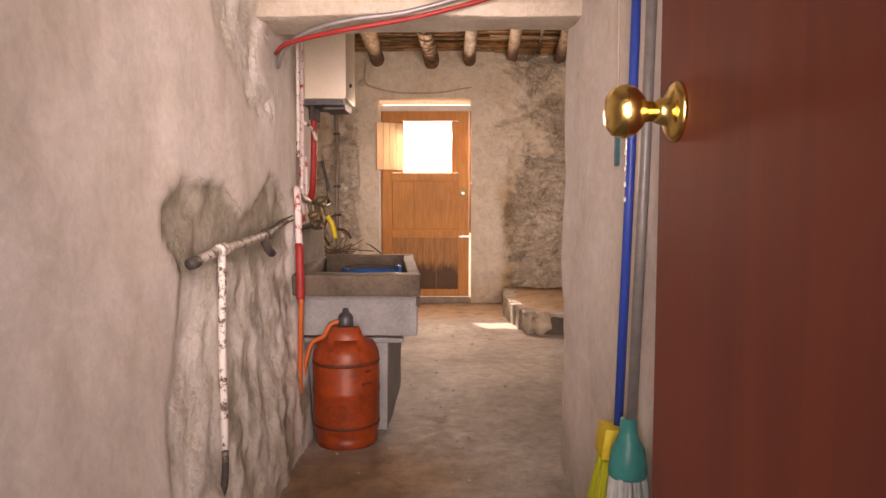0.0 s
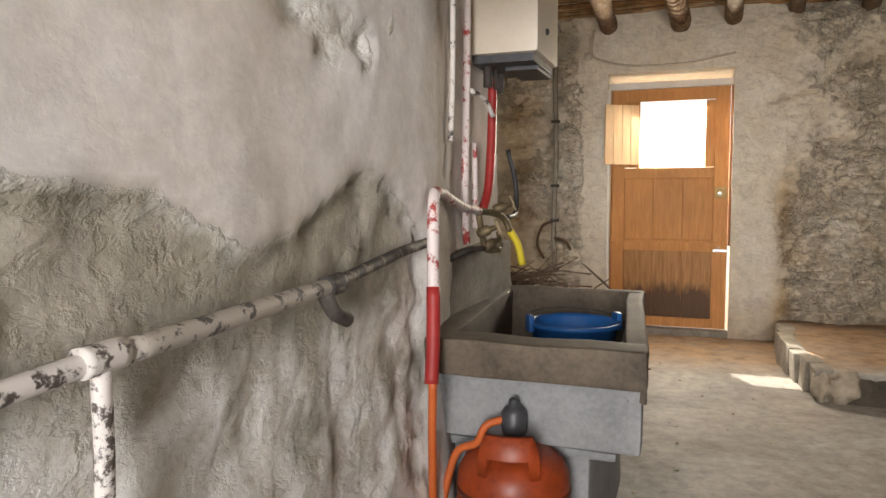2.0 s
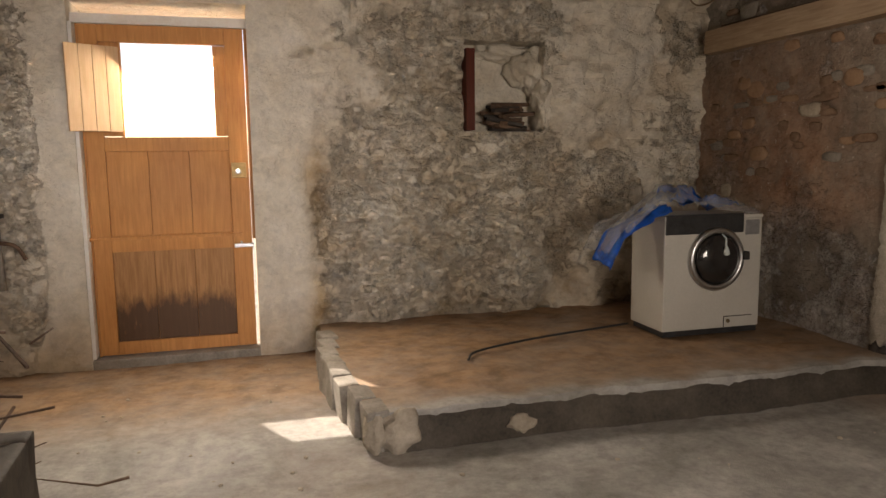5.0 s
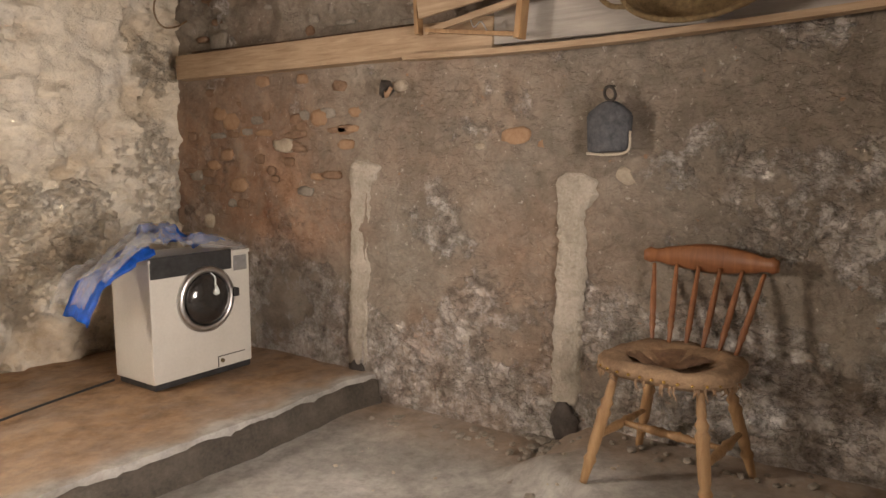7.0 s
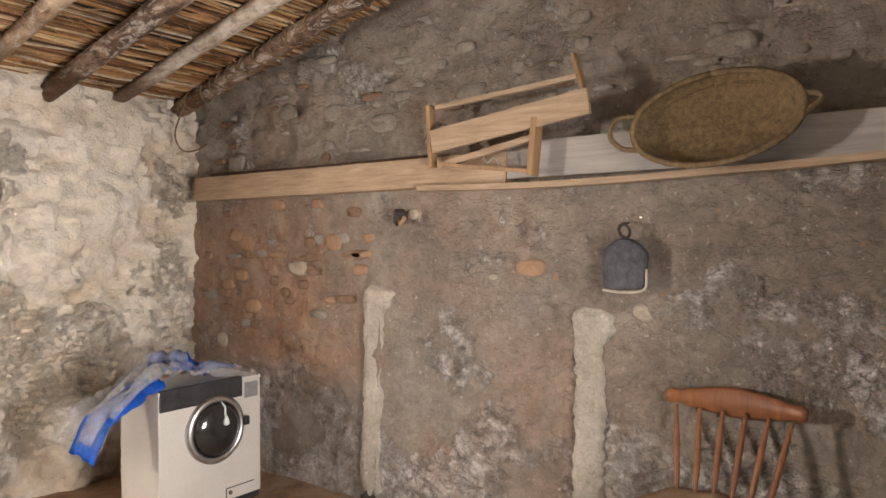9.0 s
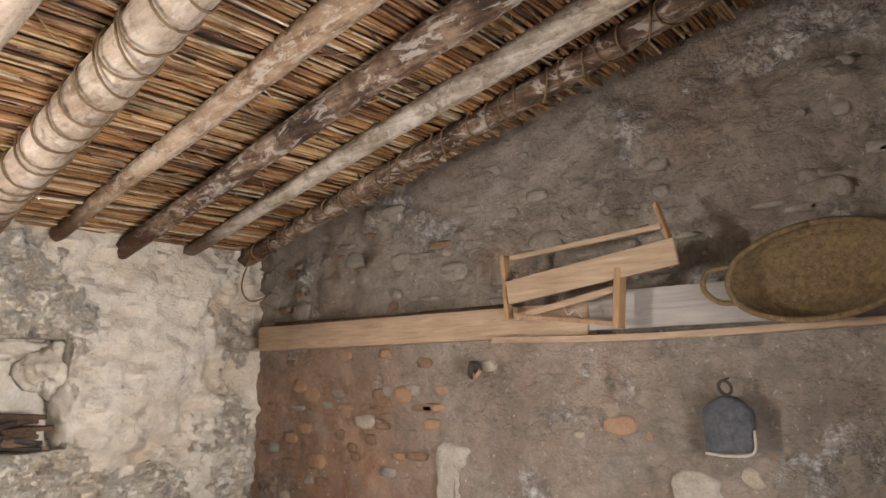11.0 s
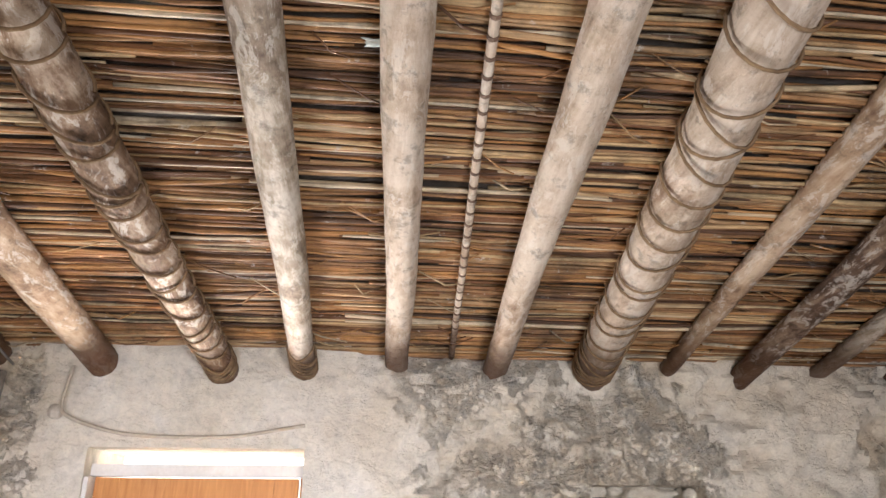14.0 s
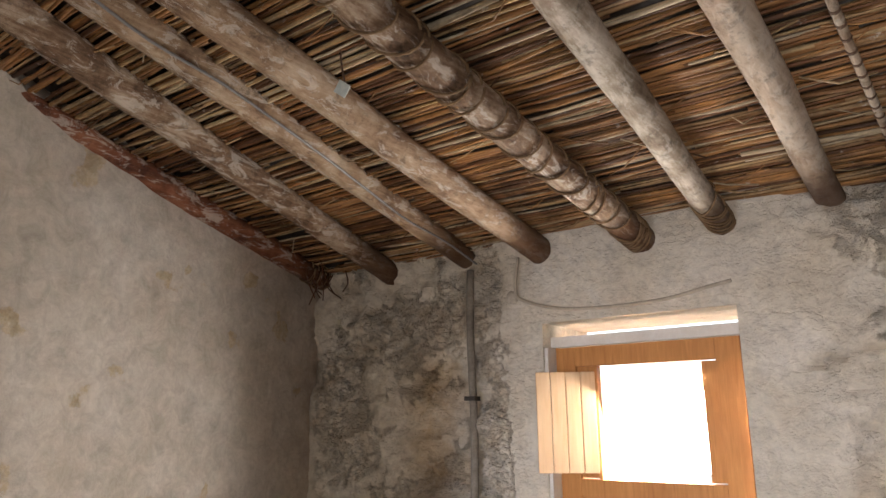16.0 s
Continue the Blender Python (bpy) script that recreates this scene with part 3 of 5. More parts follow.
def floor_stain(x, y):
    near_door = smooth_step(6.7, 7.6, y) * 1.0
    patch = math.exp(-((x + 0.1) ** 2 + (y - 3.45) ** 2) / 0.12) * 0.8 + math.exp(-((x + 0.45) ** 2 + (y - 3.3) ** 2) / 0.2) * 0.8
    edge = smooth_step(0.5, 0.1, 3.5 - x) * 0.5
    return min(1, near_door + patch + edge + 0.35 * max(0, fbm(x, y, 5, 0.8)))


sheet("floor", lambda x, y: (x, y, 0), (0, 0, 1), steps(-2.7, 3.9, 0.06), steps(-1.2, 8.4, 0.06), [], 0.3, M_FLOOR, floor_z, {"stain": floor_stain}, "worn grey cement floor with reddish earth near the door")


def plat_left(y):
    return 0.76 - 0.11 * smooth_step(6.4, 7.2, y) + 0.05 * smooth_step(7.4, 8.2, y)


platform = sheet("platform", lambda u, y: (plat_left(y) + u * (3.6 - plat_left(y)), y + (0.02 * math.sin(u * 7) + 0.012 * fbm(u * 5, 0, 0, 2) - 0.07 * smooth_step(0.88, 1.0, u)) * smooth_step(7.2, 6.4, y), 0.17), (0, 0, 1), steps(0, 1, 0.02), steps(6.49, 8.25, 0.04), [], 0.24, M_FLOOR, lambda u, y: 0.012 * fbm(u * 3, y, 3, 2) + 0.006 * fbm(u * 3, y, 7, 9) - 0.02 * max(0, fbm(u * 9, y, 1, 2)) * smooth_step(6.66, 6.5, y), {"stain": lambda u, y: 1.0 - 0.75 * smooth_step(6.62, 6.5, y + 0.05 * fbm(u * 4, 0, 2, 3)) - 0.25 * smooth_step(7.0, 6.6, y) + 0.2 * fbm(u, y, 0, 2)}, "low earth-topped cement platform with a chipped edge")
rnd = random.Random(4)
for i in range(8):
    y = 6.58 + 0.19 * i
    bm = bmesh.new()
    box(bm, (-0.05, -0.088, -0.1), (0.05, 0.088, 0.1), 0.014, pose(plat_left(y) + 0.02 + 0.012 * rnd.random(), y, 0.080 + 0.008 * rnd.random(), rnd.uniform(-3, 3), rnd.uniform(-4, 4), 2 + 8 * rnd.random()))
    part("stone", bm, M_CEMENT, platform)
for c, s in (((0.86, 6.48, 0.08), (0.10, 0.05, 0.10)), ((1.42, 6.49, 0.05), (0.07, 0.03, 0.05)), ((0.75, 6.50, 0.075), (0.05, 0.05, 0.09))):
    bm = bmesh.new()
    rock(bm, c, s, c[0], 3)
    part("stone", bm, M_STONE, platform, "", True)

# The platform's front side is darker than its top.
M_DARKCEMENT = speckled("dark_cement", (0.035, 0.03, 0.025), (0.13, 0.11, 0.088), 5, 0.9, bump=0.8, dist=0.02)
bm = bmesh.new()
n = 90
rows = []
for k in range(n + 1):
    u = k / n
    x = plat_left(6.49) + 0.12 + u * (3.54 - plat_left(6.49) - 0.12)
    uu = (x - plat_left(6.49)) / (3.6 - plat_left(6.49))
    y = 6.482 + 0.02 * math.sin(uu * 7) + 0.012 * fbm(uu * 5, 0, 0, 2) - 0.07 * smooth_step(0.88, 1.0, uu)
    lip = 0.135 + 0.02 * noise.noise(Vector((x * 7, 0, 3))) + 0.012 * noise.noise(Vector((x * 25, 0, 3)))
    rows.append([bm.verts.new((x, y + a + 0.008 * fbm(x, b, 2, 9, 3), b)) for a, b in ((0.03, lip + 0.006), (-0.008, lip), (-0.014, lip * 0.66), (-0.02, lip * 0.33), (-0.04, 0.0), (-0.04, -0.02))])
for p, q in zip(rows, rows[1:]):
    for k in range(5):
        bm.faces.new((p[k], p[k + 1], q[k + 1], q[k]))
part("front_face", bm, M_DARKCEMENT, platform, "dark cement face", True)

RISE = 0.21  # the roof climbs away from the far wall


def up(y):
    return RISE * (8.2 - y)


# reeds and boards of the ceiling
bm = bmesh.new()
rnd = random.Random(11)
y = 3.3
while y < 8.3:
    x = -2.7 + rnd.random()
    lane = 0
    while x < 3.7:
        ln = 0.7 + 1.6 * rnd.random()
        z = ZC + 0.014 * rnd.random() + 0.014 * lane
        sag = 0.026 * rnd.random() ** 2
        dy = 0.05 * (rnd.random() - 0.5)
        r = 0.0045 + 0.0055 * rnd.random()
        p = [(x + ln * t, y + dy * t + 0.02 * (rnd.random() - 0.5), z - sag * math.sin(math.pi * t) + 0.006 * (rnd.random() - 0.5)) for t in (0, 0.2, 0.4, 0.6, 0.8, 1)]
        tube(bm, p, [r, r, r * 0.97, r * 0.93, r * 0.88, r * 0.8], 5)
        x += ln * (0.86 + 0.16 * rnd.random())
        lane = rnd.random() * 1.4
    y += 0.0095 + 0.005 * rnd.random() + (0.008 if rnd.random() < 0.04 else 0)
for i in range(420):
    x, y = -2.5 + 6 * rnd.random(), 3.6 + 4.6 * rnd.random()
    a = rnd.uniform(-0.7, 0.7)
    ln = 0.08 + 0.22 * rnd.random()
    tube(bm, [(x, y, ZC - 0.012), (x + ln * math.cos(a) / 2, y + ln * math.sin(a) / 2, ZC - 0.02 - 0.03 * rnd.random()), (x + ln * math.cos(a), y + ln * math.sin(a), ZC - 0.012)], 0.002 + 0.002 * rnd.random(), 4)
for v in bm.verts:
    v.co.z += up(v.co.y)
tagged(link("ceiling", bm, M_REED, None, True), "woven cane ceiling, dry and smoke-darkened", "", "", "structure")
bm = bmesh.new()
box(bm, (-2.8, 3.2, ZC + 0.045), (3.95, 8.8, ZC + 0.2))
for v in bm.verts:
    v.co.z += up(v.co.y)
box(bm, (-1.0, -1.3, 2.37), (1.1, 3.2, 2.5))
tagged(link("roof_slab", bm, M_DARKIRON), "dark earth packed over the cane", "", "", "structure")

# logs: x at the far wall, slant, height, radii at the far and near end, look, rope turns
LOGS = [
    (-2.33, -0.13, 2.62, 0.075, 0.08, "red", 5),
    (-1.74, -0.13, 2.60, 0.075, 0.08, "brown", 0),
    (-1.17, -0.035, 2.63, 0.07, 0.08, "tan", 0),
    (-0.67, 0.03, 2.58, 0.075, 0.08, "tan", 0),
    (-0.10, 0.065, 2.545, 0.07, 0.085, "brown", 26),
    (0.30, -0.005, 2.56, 0.058, 0.075, "grey", 7),
    (0.76, 0.039, 2.60, 0.058, 0.08, "pale", 0),
    (1.24, 0.021, 2.59, 0.062, 0.085, "pale", 0),
    (1.76, 0.076, 2.60, 0.10, 0.105, "pale", 30),
    (2.18, 0.028, 2.63, 0.045, 0.085, "tan", 0),
    (2.57, 0.041, 2.58, 0.058, 0.08, "dark", 0),
    (3.01, 0.033, 2.62, 0.045, 0.075, "grey", 0),
    (3.43, 0.07, 2.605, 0.055, 0.068, "dark", 34),
]
WORDS = {"dark": "smoke-blackened", "pale": "limewashed pale", "brown": "dark brown weathered", "grey": "grey weathered", "tan": "dusty tan", "red": "red-brown stained"}
for i, (x0, s, z, ra, rb, look_name, turns) in enumerate(LOGS):
    rnd = random.Random(i)
    log = thing("log_beam", f"{WORDS[look_name]} round log roof beam" + (" wound with rope" if turns else " set in the wall"), "beam", "roof beams")
    axis = lambda y: Vector((x0 + s * (y - 8.2) + 0.018 * noise.noise(Vector((y * 0.8, i * 5.0, 0))), y, z + up(y) + 0.012 * noise.noise(Vector((y * 0.7, 9, i * 3.0)))))  # noqa: E731
    rad = lambda y: ra + (rb - ra) * smooth_step(8.2, 4.5, y)  # noqa: E731
    bm = bmesh.new()
    ys = [8.26 - 0.05 * k for k in range(100)]
    rings = []
    for y in ys:
        c = axis(y)
        ring = []
        for k in range(16):
            a = 2 * math.pi * k / 16
            r = rad(y) * (1 + 0.07 * noise.noise(Vector((math.cos(a) * 1.2, y * 2.2, math.sin(a) * 1.2 + i * 7))) + 0.05 * noise.noise(Vector((math.cos(a) * 3, y * 8, math.sin(a) * 3 + i))))
            ring.append(bm.verts.new(c + Vector((math.cos(a) * r, 0, math.sin(a) * r))))
        rings.append(ring)
    for a, b in zip(rings, rings[1:]):
        for k in range(16):
            bm.faces.new((a[k], a[(k + 1) % 16], b[(k + 1) % 16], b[k]))
    part("log", bm, M_LOGS[look_name], log, "", True)
    y = 8.15
    for k in range(turns):
        bm = bmesh.new()
        lean = rnd.uniform(-0.06, 0.06)
        loop = []
        for j in range(19):
            a = 2 * math.pi * j / 18
            yy = y + lean * math.cos(a) + 0.02 * j / 18
            r = rad(yy) * 1.05 + 0.003
            loop.append(axis(yy) + Vector((math.cos(a) * r, 0, math.sin(a) * r)))
        tube(bm, loop, 0.0055, 5)
        part("rope_turn", bm, M_ROPE, log, "", True)
        y -= (0.02 if k < 6 else 0.05 + 0.12 * rnd.random()) if turns > 10 else 0.035
cane = thing("split_cane", "thin notched cane batten tied under the reeds", "batten")
bm = bmesh.new()
tube(bm, [(1.025 + 0.058 * (y - 8.2), y, ZC - 0.022 + up(y) + 0.006 * math.sin(y * 5)) for y in [8.2 - 0.1 * k for k in range(46)]], 0.015, 8)
part("stem", bm, M_LOGS["pale"], cane, "", True)
for k in range(60):
    bm = bmesh.new()
    y = 8.15 - 0.07 * k
    lathe(bm, [(0.0165, -0.008), (0.0175, 0), (0.0165, 0.008)], 8, pose(1.025 + 0.058 * (y - 8.2), y, ZC - 0.022 + up(y) + 0.006 * math.sin(y * 5), 90))
    part("binding", bm, M_TWIG, cane)

# lintel over the end of the passage
lintel = thing("lintel", "old whitewashed timber lintel over the passage end", "lintel")
for y0, y1, z0, x0 in ((3.30, 3.56, 1.795, -0.72), (3.02, 3.29, 1.86, -0.68), (2.7, 3.01, 1.92, -0.66)):
    bm = bmesh.new()
    box(bm, (x0, y0, z0), (0.9, y1, z0 + 0.28), 0.03)
    bmesh.ops.subdivide_edges(bm, edges=bm.edges, cuts=5, use_grid_fill=True)
    for v in bm.verts:
        v.co += 0.02 * Vector((0, fbm(*v.co, 3), fbm(v.co.x, 4, v.co.y, 3)))
    part("timber", bm, M_LIMEWASH, lintel, "", True)
bm = bmesh.new()
box(bm, (-0.75, 3.3, 2.05), (0.95, 3.55, 3.75))
box(bm, (-0.72, 0.6, 2.18), (0.9, 3.3, 2.36))
tagged(link("ceiling_passage", bm, M_LIMEWASH), "low plastered ceiling of the passage", "", "", "structure")


# ---- far door ----
YD = 8.30
door = tagged(new("door_1"), "closed varnished pine door with an open shutter over its window", "", "", "structure")


def slat(name, lo, hi, mat, parent, bevel=0.005, label=""):
    bm = bmesh.new()
    box(bm, lo, hi, bevel)
    return part(name, bm, mat, parent, label)


XL, XR = -0.625, 0.300
for nm, x0, x1, z0, z1 in (("stile", XL, XL + 0.10, 0.06, 2.05), ("stile", XR - 0.115, XR, 0.06, 2.05), ("stile", -0.425, -0.405, 1.395, 1.95), ("rail", XL + 0.10, XR - 0.115, 1.95, 2.05), ("rail", XL + 0.10, XR - 0.115, 1.31, 1.395), ("rail", XL + 0.10, XR - 0.115, 0.70, 0.79), ("rail", XL + 0.10, XR - 0.115, 0.06, 0.14)):
    slat(nm, (x0, YD - 0.02, z0), (x1, YD + 0.025, z1), M_DOOR, door)
slat("rail", (XL - 0.03, YD - 0.035, 0.775), (XR - 0.06, YD - 0.021, 0.795), M_DOOR, door)
slat("panel", (XL + 0.10, YD, 1.40), (-0.425, YD + 0.015, 1.95), M_DOOR, door)
slat("window_frame", (0.115, YD - 0.012, 1.40), (0.185, YD + 0.05, 1.945), M_DOOR, door)


def scuffed():
    n = Nodes("scuffed_pine", 0.6)
    v = n.scaled((40, 40, 3))
    c = n.ramp(n.noise(1.2, 8, 0.65, v, 0.6), [(0.33, (0.30, 0.135, 0.045)), (0.66, (0.50, 0.26, 0.10))])
    up = n.t.nodes.new("ShaderNodeSeparateXYZ")
    n.t.links.new(n.co, up.inputs[0])
    k = n.math("ADD", n.ramp(n.math("MULTIPLY", up.outputs[2], 1.0), [(0.30, 1.0), (0.56, 0.0)]), n.math("MULTIPLY", n.math("SUBTRACT", n.noise(5, 7, 0.7, n.scaled((3, 3, 1))), 0.5), 1.6))
    return n.done(n.mix(n.ramp(k, [(0.40, 0.0), (0.85, 0.9)]), c, (0.075, 0.04, 0.022)), n.noise(1.2, 6, 0.6, v), 0.25, 0.004)


M_SCUFF = scuffed()
for z0, z1, mat in ((0.80, 1.31, M_DOOR), (0.14, 0.70, M_SCUFF)):
    w = (XR - 0.115 - XL - 0.10) / 3
    for k in range(3):
        slat("board", (XL + 0.10 + k * w + 0.0015, YD - 0.004, z0), (XL + 0.10 + (k + 1) * w - 0.0015, YD + 0.014, z1), mat, door, 0.004)
pane = slat("pane", (-0.405, YD + 0.02, 1.40), (0.115, YD + 0.024, 1.945), M_GLASS, door, 0.0, "thin clear window glass")
pane.visible_shadow = False
lock = slat("lock_plate", (0.195, YD - 0.045, 1.14), (0.285, YD - 0.018, 1.235), M_LOCK, door, 0.006, "small box lock with keyhole")
bm = bmesh.new()
lathe(bm, [(0.016, 0), (0.018, 0.006), (0.012, 0.012)], 16, pose(0.235, YD - 0.045, 1.18, 90))
part("keyhole", bm, M_STEEL, lock)
bolt = slat("bolt", (0.19, YD - 0.04, 0.70), (0.31, YD - 0.018, 0.725), M_STEEL, door, 0.005, "steel sliding bolt")
bm = bmesh.new()
tube(bm, [(0.235, YD - 0.03, 0.73), (0.235, YD - 0.07, 0.74)], 0.007)
part("knob", bm, M_STEEL, bolt)
a, b = Vector((-0.415, 8.272, 0)), Vector((-0.675, 8.128, 0))
shutter = new("shutter")
shutter.parent = door
tagged(shutter, "pale pine window shutter swung open")
ang = math.degrees(math.atan2((b - a).y, (b - a).x))
for k in range(4):
    bm = bmesh.new()
    box(bm, (0.30 * k / 4 + 0.001, -0.009, 1.425), (0.30 * (k + 1) / 4 - 0.001, 0.009, 1.92), 0.004, pose(a.x, a.y, 0, 0, 0, ang))
    part("board", bm, M_SHUTTER, shutter)
frame_1 = tagged(new("door_frame_1"), "whitewashed door surround with a worn timber head", "", "", "structure")
slat("backing", (XL + 0.02, YD + 0.016, 0.07), (XR - 0.02, YD + 0.026, 1.33), M_DOOR, door, 0.0)
M_REVEAL = speckled("white_limewash", (0.70, 0.66, 0.60), (0.86, 0.84, 0.80), 6, 0.9, bump=0.5)
slat("head", (DOOR[0], YD - 0.012, 2.056), (DOOR[1], YD + 0.06, 2.112), M_REVEAL, frame_1, 0.004)
slat("reveal", (DOOR[0] + 0.001, 8.21, 0.06), (DOOR[0] + 0.022, YD + 0.05, 2.05), M_REVEAL, frame_1, 0.004)
slat("jamb", (DOOR[0] + 0.024, YD - 0.005, 0.0), (XL - 0.003, YD + 0.06, 2.055), M_DOOR, frame_1)
slat("jamb", (XR + 0.004, YD + 0.0, 0.75), (DOOR[1] + 0.05, YD + 0.06, 2.055), M_DOOR, frame_1)
slat("sill", (DOOR[0], YD - 0.10, -0.02), (DOOR[1], YD + 0.2, 0.052), M_CEMENT, frame_1, 0.012)
bm = bmesh.new()
box(bm, (-60, 8.74, -0.35), (60, 120, -0.05))
tagged(link("ground", bm, M_STONE), "sunlit pale ground outside", "", "", "structure")
bm = bmesh.new()
box(bm, (-60, -60, -0.6), (60, 8.74, -0.36))
tagged(link("ground_under", bm, M_STONE), "earth below the house", "", "", "structure")

cable = thing("door_cable", "cream electric cable sagging above the door", "cable")
bm = bmesh.new()
tube(bm, curve([(-0.78, 8.17, 2.55), (-0.80, 8.165, 2.38), (-0.76, 8.165, 2.31), (-0.55, 8.165, 2.245), (-0.3, 8.165, 2.225), (0.0, 8.165, 2.232), (0.2, 8.165, 2.265), (0.32, 8.165, 2.285)]), 0.009)
part("wire", bm, M_CABLE, cable, "", True)
bm = bmesh.new()
lathe(bm, [(0.035, 0), (0.036, 0.012), (0.025, 0.022), (0.01, 0.026)], 20, pose(-0.83, 8.19, 2.335, 90))
part("rosette", bm, M_LIMEWASH, cable)
conduit = thing("wall_conduit", "old brown conduit fixed down the plaster", "conduit")
bm = bmesh.new()
tube(bm, [(-1.10 + 0.008 * math.sin(z * 5), 8.175, z) for z in [2.52 - 0.1 * k for k in range(21)]], 0.022)
part("tube", bm, M_CEMENT, conduit, "", True)
for z in (0.95, 1.25, 1.8):
    slat("clip", (-1.135, 8.14, z - 0.012), (-1.065, 8.2, z + 0.012), M_DARKIRON, conduit)
for pts in ([(-1.1, 8.16, 0.95), (-1.2, 8.13, 0.9), (-1.24, 8.12, 0.75), (-1.18, 8.12, 0.62)], [(-1.1, 8.16, 0.8), (-1.0, 8.12, 0.78), (-0.95, 8.12, 0.7)]):
    bm = bmesh.new()
    tube(bm, curve(pts), 0.012)
    part("wire_end", bm, M_TWIG, conduit, "", True)

# niche
niche_box = tagged(new("niche_back"), "plastered back of the wall niche", "", "", "structure")
slat("back", (1.69, 8.50, 1.38), (2.33, 8.54, 2.07), M_FAR, niche_box, 0.0)
slat("side_board", (1.725, 8.215, 1.43), (1.785, 8.49, 1.97), M_REDDOOR, niche_box, 0.004, "red-brown board against the side")
for c, size, k in (((2.24, 8.44, 1.86), (0.13, 0.14, 0.15), 2.0), ((2.06, 8.50, 1.98), (0.2, 0.1, 0.07), 5.0), ((2.31, 8.36, 1.6), (0.05, 0.16, 0.2), 7.0)):
    bm = bmesh.new()
    rock(bm, c, size, k, 4)
    part("plaster_lump", bm, M_FAR, niche_box, "slumped pale plaster", True)
pile = thing("kindling_pile", "small pile of dark wood and clay shards in the niche", "wood pile")
rnd = random.Random(3)
for k in range(20):
    bm = bmesh.new()
    box(bm, (-0.15 + 0.05 * rnd.random(), -0.015, -0.012), (0.15, 0.015, 0.012), 0.004, pose(2.06 + 0.10 * (rnd.random() - 0.5), 8.33 + 0.10 * rnd.random(), 1.44 + 0.009 * k, rnd.uniform(-25, 25), rnd.uniform(-12, 12), rnd.uniform(-50, 40)))
    part("stick", bm, M_DARKIRON if k % 3 == 0 else (M_RUBBLE if k % 4 == 1 else M_TWIG), pile)


# ---- passage ----
def leaf_door():
    d = tagged(new("door_2"), "glossy red-brown varnished door standing open", "", "", "structure")
    d.matrix_basis = pose(0.372, 0.735, 0, 0, 0, 91.0)
    bm = bmesh.new()
    box(bm, (0, -0.04, 0.01), (0.78, 0, 2.0), 0.003)
    part("leaf", bm, M_REDDOOR, d)
    for s in (1, -1):
        k = new("door_knob")
        k.parent = d
        tagged(k, "polished brass door knob")
        m = pose(0.715, 0.0 if s > 0 else -0.04, 1.228, -90 * s, 0, 0)
        bm = bmesh.new()
        lathe(bm, [(0.034, 0), (0.034, 0.004), (0.028, 0.009), (0.016, 0.012), (0.015, 0.02), (0.011, 0.028)], 32, m)
        part("rosette", bm, M_BRASS, k, "", True)
        bm = bmesh.new()
        lathe(bm, [(0.011, 0.026), (0.012, 0.036), (0.02, 0.041), (0.028, 0.05), (0.030, 0.060), (0.027, 0.072), (0.018, 0.079), (0.006, 0.081)], 32, m)
        part("grip", bm, M_BRASS, k, "", True)
    for z in (0.25, 1.75):
        bm = bmesh.new()
        tube(bm, [(0.0, 0.006, z), (0.0, 0.006, z + 0.09)], 0.007)
        part("hinge", bm, M_STEEL, d)


leaf_door()
jamb = tagged(new("door_frame_2"), "beige painted jamb and grey conduit beside the door", "", "", "structure")
slat("jamb", (0.595, 2.12, 0.0), (0.66, 2.26, 2.2), M_LIMEWASH, jamb, 0.012)

broom = thing("broom", "lime-yellow broom with a blue handle leaning on the wall", "broom")
bm = bmesh.new()
tube(bm, [(0.585, 2.50, 2.0), (0.58, 2.53, 1.2), (0.565, 2.55, 0.50)], 0.0125, 12)
part("handle", bm, M_HANDLEBLUE, broom, "", True)
for z in (1.245, 1.20, 1.16, 1.12):
    slat("sticker", (0.562, 2.525, z), (0.568, 2.54, z + 0.013), M_STRAND, broom, 0.001)
bm = bmesh.new()
box(bm, (-0.055, -0.05, -0.03), (0.03, 0.05, 0.06), 0.02, pose(0.565, 2.55, 0.45, 0, 8, 0))
part("socket", bm, M_YELLOW, broom)
bm = bmesh.new()
rnd = random.Random(8)
for k in range(90):
    u, v = rnd.uniform(-1, 1), rnd.uniform(-1, 1)
    tube(bm, [(0.55 + 0.03 * u, 2.55 + 0.05 * v, 0.42), (0.545 + 0.05 * u, 2.55 + 0.075 * v, 0.30), (0.54 + 0.07 * u, 2.55 + 0.09 * v, 0.2)], 0.0035, 4)
part("bristle_tuft", bm, M_LIME, broom)
mop = thing("mop", "white string mop with teal socket and grey handle", "mop")
bm = bmesh.new()
tube(bm, [(0.60, 2.40, 2.0), (0.585, 2.41, 1.2), (0.565, 2.42, 0.5)], 0.0135, 12)
part("handle", bm, M_GREYMETAL, mop, "", True)
bm = bmesh.new()
lathe(bm, [(0.02, 0.1), (0.024, 0.06), (0.042, 0.02), (0.05, -0.04), (0.046, -0.05)], 20, pose(0.56, 2.42, 0.47))
part("socket", bm, M_TEAL, mop, "", True)
bm = bmesh.new()
for k in range(70):
    a, q = rnd.uniform(0, 6.28), rnd.uniform(0.3, 1)
    r0, r1 = 0.042 * q, 0.075 * q + 0.02 * rnd.random()
    tube(bm, [(0.56 + r * math.cos(a + w), 2.42 + r * math.sin(a + w), z) for r, z, w in ((r0, 0.44, 0), (r0 * 1.25, 0.34, 0.1), (r1, 0.24, 0.2), (r1 * 1.05, 0.12, 0.1), (r1 * 0.9, 0.01, 0.25))], 0.0055, 5)
tagged(link("mop_head", bm, M_STRAND, mop, True), "", "", "", "stuff")
